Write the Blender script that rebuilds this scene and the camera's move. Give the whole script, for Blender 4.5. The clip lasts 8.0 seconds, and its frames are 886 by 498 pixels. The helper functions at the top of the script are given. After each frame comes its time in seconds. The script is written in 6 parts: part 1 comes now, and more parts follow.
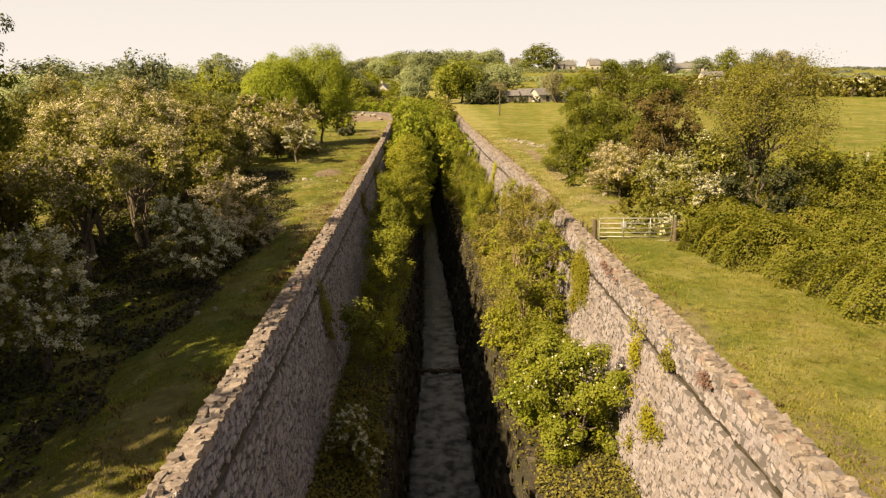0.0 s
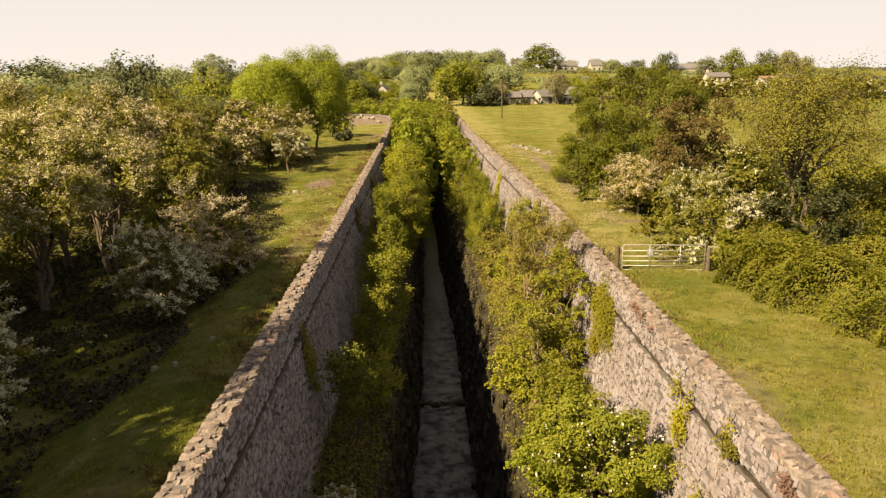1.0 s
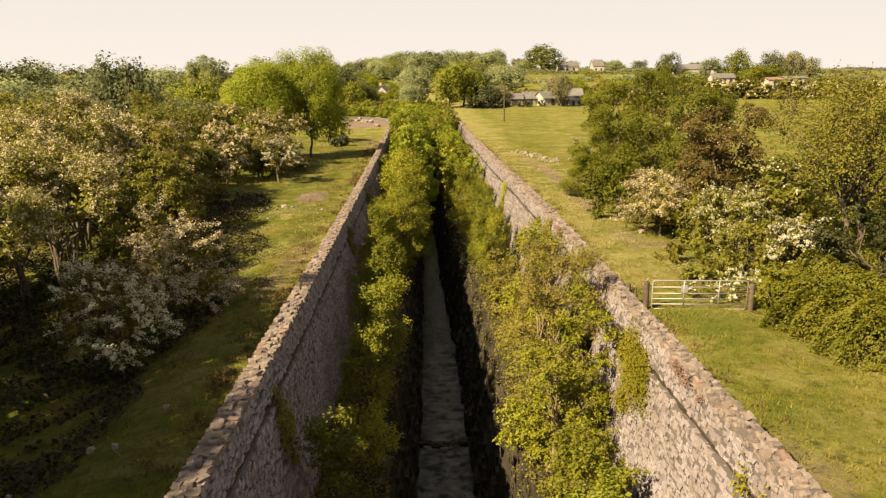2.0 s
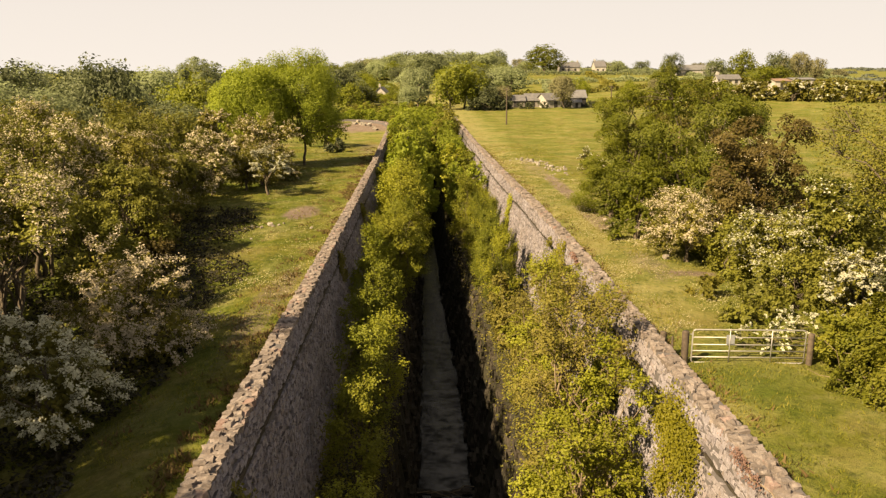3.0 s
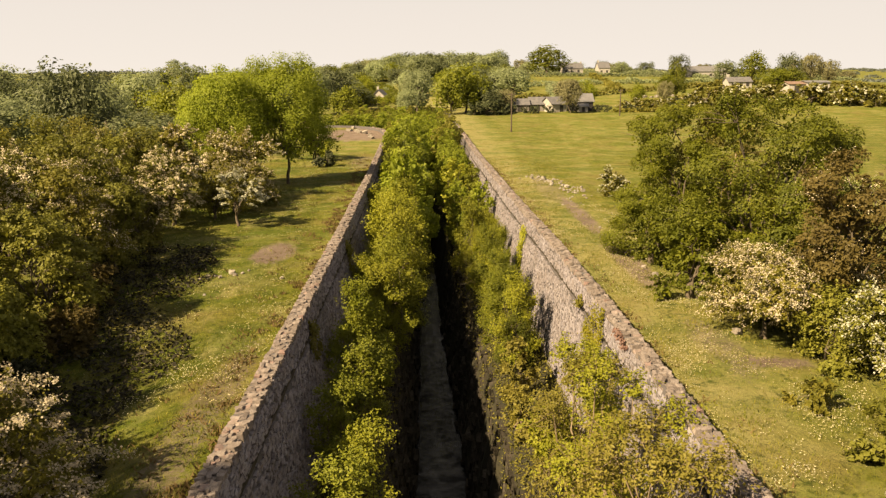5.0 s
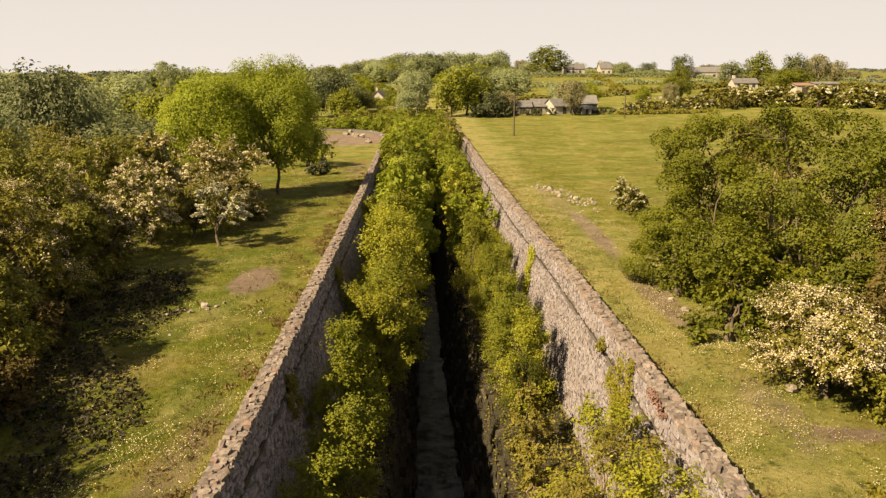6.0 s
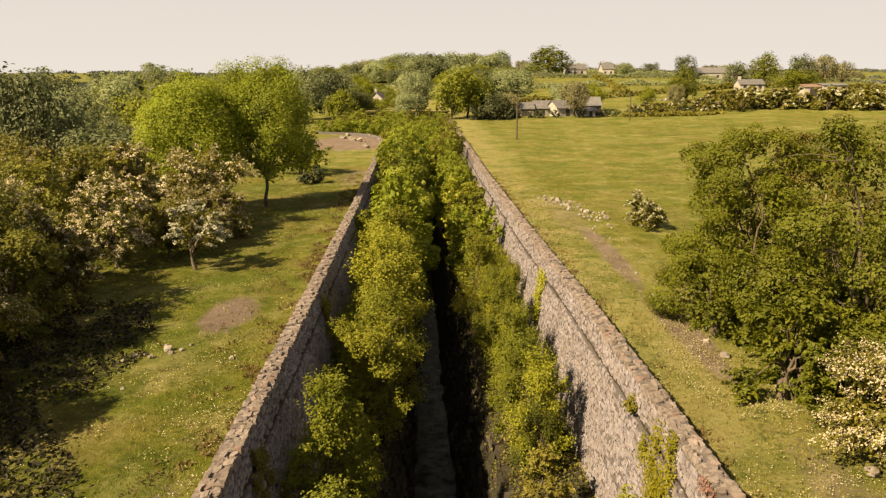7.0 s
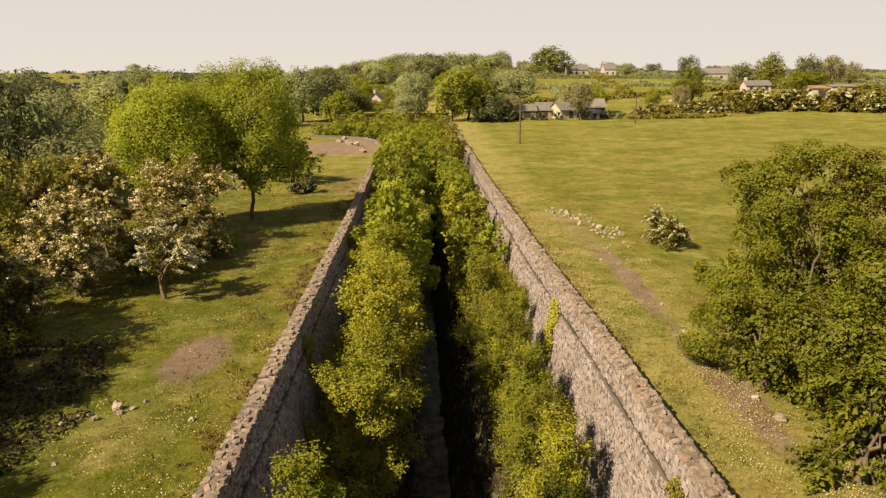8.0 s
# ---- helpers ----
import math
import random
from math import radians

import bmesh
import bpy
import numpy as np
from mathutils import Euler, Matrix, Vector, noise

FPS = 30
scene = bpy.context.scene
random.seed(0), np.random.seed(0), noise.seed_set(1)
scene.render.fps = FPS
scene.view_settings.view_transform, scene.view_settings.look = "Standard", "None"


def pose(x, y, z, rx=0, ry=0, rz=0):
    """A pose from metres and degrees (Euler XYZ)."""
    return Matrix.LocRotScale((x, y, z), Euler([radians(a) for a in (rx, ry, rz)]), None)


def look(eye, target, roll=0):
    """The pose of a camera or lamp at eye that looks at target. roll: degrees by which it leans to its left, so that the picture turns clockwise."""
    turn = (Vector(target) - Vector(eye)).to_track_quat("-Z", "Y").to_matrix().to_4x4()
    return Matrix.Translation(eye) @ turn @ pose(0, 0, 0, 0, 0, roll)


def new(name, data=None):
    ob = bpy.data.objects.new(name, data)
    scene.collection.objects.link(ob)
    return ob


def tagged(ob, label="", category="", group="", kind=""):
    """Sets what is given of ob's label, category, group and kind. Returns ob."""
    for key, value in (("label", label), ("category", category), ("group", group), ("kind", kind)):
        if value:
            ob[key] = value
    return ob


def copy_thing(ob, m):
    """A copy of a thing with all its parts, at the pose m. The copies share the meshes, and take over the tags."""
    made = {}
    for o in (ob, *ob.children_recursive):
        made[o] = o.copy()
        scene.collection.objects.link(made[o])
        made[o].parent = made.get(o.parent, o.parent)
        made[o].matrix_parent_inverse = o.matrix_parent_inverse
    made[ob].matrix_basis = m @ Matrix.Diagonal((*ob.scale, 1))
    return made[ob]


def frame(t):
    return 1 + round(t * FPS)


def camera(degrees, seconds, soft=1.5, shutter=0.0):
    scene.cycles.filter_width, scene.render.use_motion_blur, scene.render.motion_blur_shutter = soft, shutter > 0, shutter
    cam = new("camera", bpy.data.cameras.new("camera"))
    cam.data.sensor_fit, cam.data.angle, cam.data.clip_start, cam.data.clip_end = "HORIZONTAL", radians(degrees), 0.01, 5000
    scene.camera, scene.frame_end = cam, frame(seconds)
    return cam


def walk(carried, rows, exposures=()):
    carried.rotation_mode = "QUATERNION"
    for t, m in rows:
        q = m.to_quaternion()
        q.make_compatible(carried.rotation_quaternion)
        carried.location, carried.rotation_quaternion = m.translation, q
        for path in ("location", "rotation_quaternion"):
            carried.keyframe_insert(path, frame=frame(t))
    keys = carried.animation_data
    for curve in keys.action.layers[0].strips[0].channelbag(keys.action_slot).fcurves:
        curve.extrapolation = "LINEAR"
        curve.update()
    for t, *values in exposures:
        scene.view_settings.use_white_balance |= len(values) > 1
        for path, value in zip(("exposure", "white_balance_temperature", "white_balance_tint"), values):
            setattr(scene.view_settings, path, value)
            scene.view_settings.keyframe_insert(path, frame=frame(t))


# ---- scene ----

cam = camera(62.0, 8.0, soft=1.3)
PATH = [
    (0.0, -0.676, 2.604, 7.988, 76.85, 0.44, 0.08),
    (0.5, -0.732, 4.773, 8.146, 76.85, 0.42, 0.08),
    (1.0, -0.782, 6.946, 8.310, 76.85, 0.41, 0.09),
    (1.5, -0.826, 9.124, 8.479, 76.85, 0.40, 0.09),
    (2.0, -0.865, 11.308, 8.650, 76.85, 0.38, 0.10),
    (2.5, -0.899, 13.499, 8.824, 76.85, 0.37, 0.10),
    (3.0, -0.929, 15.696, 8.999, 76.85, 0.35, 0.11),
    (3.5, -0.956, 17.901, 9.173, 76.85, 0.34, 0.11),
    (4.0, -0.979, 20.113, 9.345, 76.85, 0.32, 0.12),
    (4.5, -1.000, 22.334, 9.515, 76.85, 0.31, 0.12),
    (5.0, -1.018, 24.563, 9.680, 76.85, 0.29, 0.13),
    (5.5, -1.034, 26.802, 9.840, 76.85, 0.28, 0.14),
    (6.0, -1.049, 29.051, 9.993, 76.85, 0.27, 0.14),
    (6.5, -1.063, 31.309, 10.139, 76.85, 0.25, 0.15),
    (7.0, -1.077, 33.579, 10.275, 76.85, 0.24, 0.15),
    (7.5, -1.091, 35.860, 10.400, 76.85, 0.22, 0.16),
    (8.0, -1.105, 38.153, 10.514, 76.85, 0.21, 0.16),
]
walk(cam, [(t, pose(x, y, z, rx, ry, rz)) for t, x, y, z, rx, ry, rz in PATH], exposures=[(0.0, 1.57, 8200, 12), (4.0, 1.50, 8200, 12), (6.5, 1.38, 8200, 12), (8.0, 1.28, 8200, 12)])

# ---------------------------------------------------------------- light
SUN_AZ, SUN_EL = radians(234.0), radians(41.0)   # azimuth clockwise from +y
world = bpy.data.worlds.new("sky")
scene.world = world
world.use_nodes = True
wn, wl = world.node_tree.nodes, world.node_tree.links
sky = wn.new("ShaderNodeTexSky")
sky.sky_type = "NISHITA"
sky.sun_disc = False
sky.sun_elevation, sky.sun_rotation = SUN_EL, SUN_AZ
sky.air_density, sky.dust_density, sky.ozone_density = 1.0, 6.0, 1.0
veil = wn.new("ShaderNodeMix")                    # haze, bright along the horizon and thin overhead
veil.data_type = "RGBA"
veil.inputs[0].default_value = 0.985
where = wn.new("ShaderNodeTexCoord")
sep = wn.new("ShaderNodeSeparateXYZ")
haze = wn.new("ShaderNodeValToRGB")
stops = [(0.0, (0.80, 0.82, 0.875)), (0.1, (0.74, 0.76, 0.82)), (0.2, (0.50, 0.51, 0.56)), (0.35, (0.42, 0.43, 0.47)), (0.65, (0.37, 0.38, 0.42)), (1.0, (0.32, 0.33, 0.37))]
while len(haze.color_ramp.elements) < len(stops):
    haze.color_ramp.elements.new(0.5)
for el, (p, c) in zip(haze.color_ramp.elements, stops):
    el.position, el.color = p, (*c, 1.0)
gain = wn.new("ShaderNodeVectorMath")
gain.operation = "SCALE"
gain.inputs["Scale"].default_value = 4.95
back = wn["Background"]
back.inputs["Strength"].default_value = 0.077
wl.new(where.outputs["Generated"], sep.inputs[0])
wl.new(sep.outputs["Z"], haze.inputs[0])
wl.new(haze.outputs[0], gain.inputs[0])
wl.new(gain.outputs[0], veil.inputs[7])
wl.new(sky.outputs[0], veil.inputs[6])
wl.new(veil.outputs[2], back.inputs["Color"])

sun_data = bpy.data.lights.new("sun", "SUN")
sun_data.energy, sun_data.angle, sun_data.color = 5.0, radians(0.6), (1.0, 0.85, 0.62)
sun = new("sun", sun_data)
sun_dir = Vector((math.sin(SUN_AZ) * math.cos(SUN_EL), math.cos(SUN_AZ) * math.cos(SUN_EL), math.sin(SUN_EL)))
sun.matrix_world = look(sun_dir * 300, (0, 0, 0))


# ---------------------------------------------------------------- materials
def node_material(name):
    m = bpy.data.materials.new(name)
    m.use_nodes = True
    n, l = m.node_tree.nodes, m.node_tree.links
    return m, n, l, n["Principled BSDF"]


def ramp(n, stops):
    r = n.new("ShaderNodeValToRGB")
    e = r.color_ramp.elements
    while len(e) < len(stops):
        e.new(0.5)
    for el, (p, c) in zip(e, stops):
        el.position, el.color = p, (*c, 1.0)
    return r


def noise_node(n, l, scale, detail=4.0, rough=0.6, coords=None):
    t = n.new("ShaderNodeTexNoise")
    t.inputs["Scale"].default_value, t.inputs["Detail"].default_value, t.inputs["Roughness"].default_value = scale, detail, rough
    if coords is not None:
        l.new(coords, t.inputs["Vector"])
    return t


def mixed(n, l, fac, a, b, mode="MIX"):
    m = n.new("ShaderNodeMix")
    m.data_type, m.blend_type = "RGBA", mode
    for sock, val in ((m.inputs[0], fac), (m.inputs[6], a), (m.inputs[7], b)):
        if isinstance(val, (int, float)):
            sock.default_value = val
        elif isinstance(val, tuple):
            sock.default_value = (*val, 1.0)
        else:
            l.new(val, sock)
    return m.outputs[2]


def world_coords(n):
    return n.new("ShaderNodeNewGeometry").outputs["Position"]


def bump(n, l, height, bsdf, strength, distance):
    b = n.new("ShaderNodeBump")
    b.inputs["Strength"].default_value, b.inputs["Distance"].default_value = strength, distance
    l.new(height, b.inputs["Height"])
    l.new(b.outputs[0], bsdf.inputs["Normal"])


def leaf_material(name, stops, glow=0.36, rough=0.6):
    """Leaves: colour differs from leaf to leaf and in drifts over the crown; some light shines through."""
    m, n, l, b = node_material(name)
    geo = n.new("ShaderNodeNewGeometry")
    drift = noise_node(n, l, 0.7, 3.0, 0.6, geo.outputs["Position"])
    add = n.new("ShaderNodeMath")
    add.operation = "MULTIPLY_ADD"
    l.new(geo.outputs["Random Per Island"], add.inputs[0])
    add.inputs[1].default_value = 0.34
    sub = n.new("ShaderNodeMath")
    sub.operation = "MULTIPLY_ADD"
    l.new(drift.outputs["Fac"], sub.inputs[0])
    sub.inputs[1].default_value, sub.inputs[2].default_value = 1.1, -0.20
    l.new(sub.outputs[0], add.inputs[2])
    r = ramp(n, stops)
    l.new(add.outputs[0], r.inputs[0])
    info = n.new("ShaderNodeObjectInfo")
    hsv = n.new("ShaderNodeHueSaturation")
    span = n.new("ShaderNodeMapRange")
    l.new(info.outputs["Random"], span.inputs["Value"])
    span.inputs["To Min"].default_value, span.inputs["To Max"].default_value = 0.75, 1.25
    l.new(span.outputs[0], hsv.inputs["Value"])
    l.new(r.outputs[0], hsv.inputs["Color"])
    l.new(hsv.outputs[0], b.inputs["Base Color"])
    b.inputs["Roughness"].default_value = rough
    b.inputs["Specular IOR Level"].default_value = 0.3
    tr = n.new("ShaderNodeBsdfTranslucent")
    l.new(hsv.outputs[0], tr.inputs["Color"])
    mx = n.new("ShaderNodeMixShader")
    mx.inputs[0].default_value = glow
    l.new(b.outputs[0], mx.inputs[1])
    l.new(tr.outputs[0], mx.inputs[2])
    l.new(mx.outputs[0], n["Material Output"].inputs["Surface"])
    return m


def bark_material(name, dark, light):
    m, n, l, b = node_material(name)
    t = noise_node(n, l, 6.0, 6.0, 0.7, world_coords(n))
    r = ramp(n, [(0.3, dark), (0.7, light)])
    l.new(t.outputs["Fac"], r.inputs[0])
    l.new(r.outputs[0], b.inputs["Base Color"])
    b.inputs["Roughness"].default_value = 0.9
    bump(n, l, t.outputs["Fac"], b, 0.6, 0.02)
    return m


def stone_material(name, stops, stain=(0.16, 0.13, 0.11), lichen=(0.5, 0.47, 0.4)):
    m, n, l, b = node_material(name)
    geo = n.new("ShaderNodeNewGeometry")
    info = n.new("ShaderNodeObjectInfo")
    add = n.new("ShaderNodeMath")
    add.operation = "ADD"
    l.new(geo.outputs["Random Per Island"], add.inputs[0])
    l.new(info.outputs["Random"], add.inputs[1])
    fr = n.new("ShaderNodeMath")
    fr.operation = "FRACT"
    l.new(add.outputs[0], fr.inputs[0])
    r = ramp(n, stops)
    l.new(fr.outputs[0], r.inputs[0])
    big = noise_node(n, l, 0.5, 4.0, 0.65, geo.outputs["Position"])
    rb = ramp(n, [(0.42, (0, 0, 0)), (0.68, (1, 1, 1))])
    l.new(big.outputs["Fac"], rb.inputs[0])
    c = mixed(n, l, 0.0, r.outputs[0], stain)
    sc = n.new("ShaderNodeMath")
    sc.operation = "MULTIPLY"
    sc.inputs[1].default_value = 0.5
    l.new(rb.outputs[0], sc.inputs[0])
    l.new(sc.outputs[0], c.node.inputs[0])
    fine = noise_node(n, l, 9.0, 8.0, 0.75, geo.outputs["Position"])
    rf = ramp(n, [(0.52, (0, 0, 0)), (0.66, (1, 1, 1))])
    l.new(fine.outputs["Fac"], rf.inputs[0])
    sf = n.new("ShaderNodeMath")
    sf.operation = "MULTIPLY"
    sf.inputs[1].default_value = 0.45
    l.new(rf.outputs[0], sf.inputs[0])
    c2 = mixed(n, l, 0.0, c, lichen)
    l.new(sf.outputs[0], c2.node.inputs[0])
    grain = noise_node(n, l, 40.0, 6.0, 0.8, geo.outputs["Position"])
    fleck = noise_node(n, l, 5.0, 5.0, 0.75, geo.outputs["Position"])
    rk = ramp(n, [(0.36, (0.8, 0.8, 0.8)), (0.50, (0, 0, 0))])
    l.new(fleck.outputs["Fac"], rk.inputs[0])
    c4 = mixed(n, l, 0.0, c2, stain)
    l.new(rk.outputs[0], c4.node.inputs[0])
    c3 = mixed(n, l, 0.55, c4, grain.outputs["Fac"], "OVERLAY")
    l.new(c3, b.inputs["Base Color"])
    b.inputs["Roughness"].default_value = 0.92
    b.inputs["Specular IOR Level"].default_value = 0.2
    bump(n, l, fine.outputs["Fac"], b, 0.9, 0.03)
    return m


def plain_material(name, a, c, scale=3.0, rough=0.85, depth=0.01, metal=0.0):
    m, n, l, b = node_material(name)
    pos = world_coords(n)
    t = noise_node(n, l, scale, 6.0, 0.65, pos)
    t2 = noise_node(n, l, scale * 9, 4.0, 0.7, pos)
    r = ramp(n, [(0.3, a), (0.7, c)])
    l.new(t.outputs["Fac"], r.inputs[0])
    col = mixed(n, l, 0.3, r.outputs[0], t2.outputs["Fac"], "OVERLAY")
    l.new(col, b.inputs["Base Color"])
    b.inputs["Roughness"].default_value, b.inputs["Metallic"].default_value = rough, metal
    if depth:
        bump(n, l, t2.outputs["Fac"], b, 0.5, depth)
    return m


M_HAW = leaf_material("hawthorn_leaf", [(0.0, (0.0663, 0.0686, 0.0101)), (0.5, (0.1365, 0.1287, 0.0187)), (1.0, (0.2262, 0.1911, 0.0351))])
M_ASH = leaf_material("ash_leaf", [(0.0, (0.072, 0.0936, 0.0086)), (0.5, (0.1404, 0.1584, 0.0144)), (1.0, (0.216, 0.2196, 0.0252))])
M_LIM = leaf_material("lime_leaf", [(0.0, (0.1238, 0.1659, 0.016)), (0.5, (0.2137, 0.2528, 0.0266)), (1.0, (0.2925, 0.3161, 0.0443))], 0.5)
M_YAS = leaf_material("young_ash_leaf", [(0.0, (0.1118, 0.1422, 0.0122)), (0.5, (0.193, 0.2167, 0.0203)), (1.0, (0.2642, 0.271, 0.0339))], 0.5)
M_ALD = leaf_material("alder_leaf", [(0.0, (0.0924, 0.0957, 0.0132)), (0.5, (0.165, 0.1604, 0.0224)), (1.0, (0.2376, 0.2178, 0.0363))])
M_SYC = leaf_material("sycamore_leaf", [(0.0, (0.0401, 0.0557, 0.0049)), (0.5, (0.1052, 0.1207, 0.0099)), (1.0, (0.1918, 0.1949, 0.0185))])
M_WIL = leaf_material("willow_leaf", [(0.0, (0.112, 0.1275, 0.0117)), (0.5, (0.2042, 0.2137, 0.0194)), (1.0, (0.2895, 0.2831, 0.0378))])
M_BRO = leaf_material("bronze_leaf", [(0.0, (0.054, 0.039, 0.0108)), (0.5, (0.111, 0.084, 0.0204)), (1.0, (0.18, 0.141, 0.039))])
M_BRA = leaf_material("bramble_leaf", [(0.0, (0.0693, 0.0832, 0.0082)), (0.45, (0.126, 0.1336, 0.0126)), (0.8, (0.1733, 0.1638, 0.0189)), (1.0, (0.1953, 0.1197, 0.0328))])
M_OLV = leaf_material("olive_leaf", [(0.0, (0.0738, 0.0814, 0.011)), (0.5, (0.1508, 0.1532, 0.0221)), (1.0, (0.231, 0.2208, 0.0414))])
M_WLT = leaf_material("willow_catkin_leaf", [(0.0, (0.0975, 0.09, 0.0165)), (0.5, (0.1688, 0.15, 0.027)), (1.0, (0.255, 0.2175, 0.0525))])
M_TWL = leaf_material("budding_leaf", [(0.0, (0.13, 0.125, 0.055)), (0.5, (0.19, 0.18, 0.085)), (1.0, (0.25, 0.23, 0.12))], 0.4)
M_GOR = leaf_material("gorse_leaf", [(0.0, (0.0132, 0.0168, 0.0048)), (0.5, (0.027, 0.033, 0.0078)), (1.0, (0.051, 0.051, 0.0132))], 0.2)
# bluish leaf colour of the horizon woods; distance haze is put into it
M_HAZ = leaf_material("hazed_woods_leaf", [(0.0, (0.06, 0.075, 0.06)), (0.5, (0.084, 0.099, 0.075)), (1.0, (0.108, 0.12, 0.09))], 0.1)
M_IVY = leaf_material("ivy_leaf", [(0.0, (0.0803, 0.0865, 0.0062)), (0.5, (0.1853, 0.173, 0.0093)), (1.0, (0.2841, 0.2595, 0.0248))])
# lifted and blued leaf colour that holds the haze of distance
M_FAR = leaf_material("hazed_far_leaf", [(0.0, (0.1766, 0.214, 0.093)), (0.5, (0.2517, 0.2884, 0.1397)), (1.0, (0.3178, 0.349, 0.1928))], 0.5)
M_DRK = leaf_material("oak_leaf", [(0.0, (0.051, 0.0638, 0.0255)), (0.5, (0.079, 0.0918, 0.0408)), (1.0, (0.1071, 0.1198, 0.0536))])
# the oak leaf colour raised evenly to paint in distance haze
M_FDK = leaf_material("hazed_oak_leaf", [(0.0, (0.0696, 0.087, 0.0348)), (0.5, (0.1079, 0.1253, 0.0557)), (1.0, (0.1462, 0.1636, 0.0732))])
M_BLO = leaf_material("may_blossom", [(0.0, (0.3352, 0.3288, 0.2258)), (0.5, (0.429, 0.4267, 0.3133)), (1.0, (0.4961, 0.5036, 0.408))], 0.25)
M_PNK = leaf_material("faded_blossom", [(0.0, (0.3678, 0.3094, 0.1992)), (0.5, (0.4829, 0.42, 0.2952)), (1.0, (0.5671, 0.5085, 0.3912))], 0.25)
M_BARK = bark_material("bark", (0.0408, 0.0306, 0.0204), (0.136, 0.1088, 0.0748))
M_TWIG = bark_material("twig", (0.1224, 0.0884, 0.0544), (0.2448, 0.1904, 0.1224))
M_STONE = stone_material("limestone", [(0.0, (0.1722, 0.1585, 0.1764)), (0.35, (0.2198, 0.2044, 0.2255)), (0.7, (0.2492, 0.2321, 0.2549)), (0.95, (0.2822, 0.2653, 0.2869)), (1.0, (0.2417, 0.2059, 0.2184))], lichen=(0.3224, 0.309, 0.3297))
M_COPE = stone_material("coping_stone", [(0.0, (0.1113, 0.0933, 0.0848)), (0.4, (0.1696, 0.1442, 0.1325)), (0.9, (0.2385, 0.2067, 0.1908)), (1.0, (0.212, 0.1325, 0.1166))], lichen=(0.3074, 0.265, 0.2438))
# near-black stone: shade deep in the channel is put into its colour
M_SHADESTONE = stone_material("shaded_stone", [(0.0, (0.0267, 0.0219, 0.0165)), (0.6, (0.0486, 0.0401, 0.0304)), (1.0, (0.0778, 0.0657, 0.051))], (0.0122, 0.0122, 0.0044), (0.0729, 0.0632, 0.0486))
M_MORTAR = plain_material("lime_mortar", (0.0719, 0.0652, 0.0649), (0.0959, 0.086, 0.0866), 2.0, 0.95, 0.004)
M_LOOSE = stone_material("loose_stone", [(0.0, (0.1428, 0.1258, 0.102)), (0.6, (0.2312, 0.2108, 0.1768)), (1.0, (0.3264, 0.2992, 0.2584))])


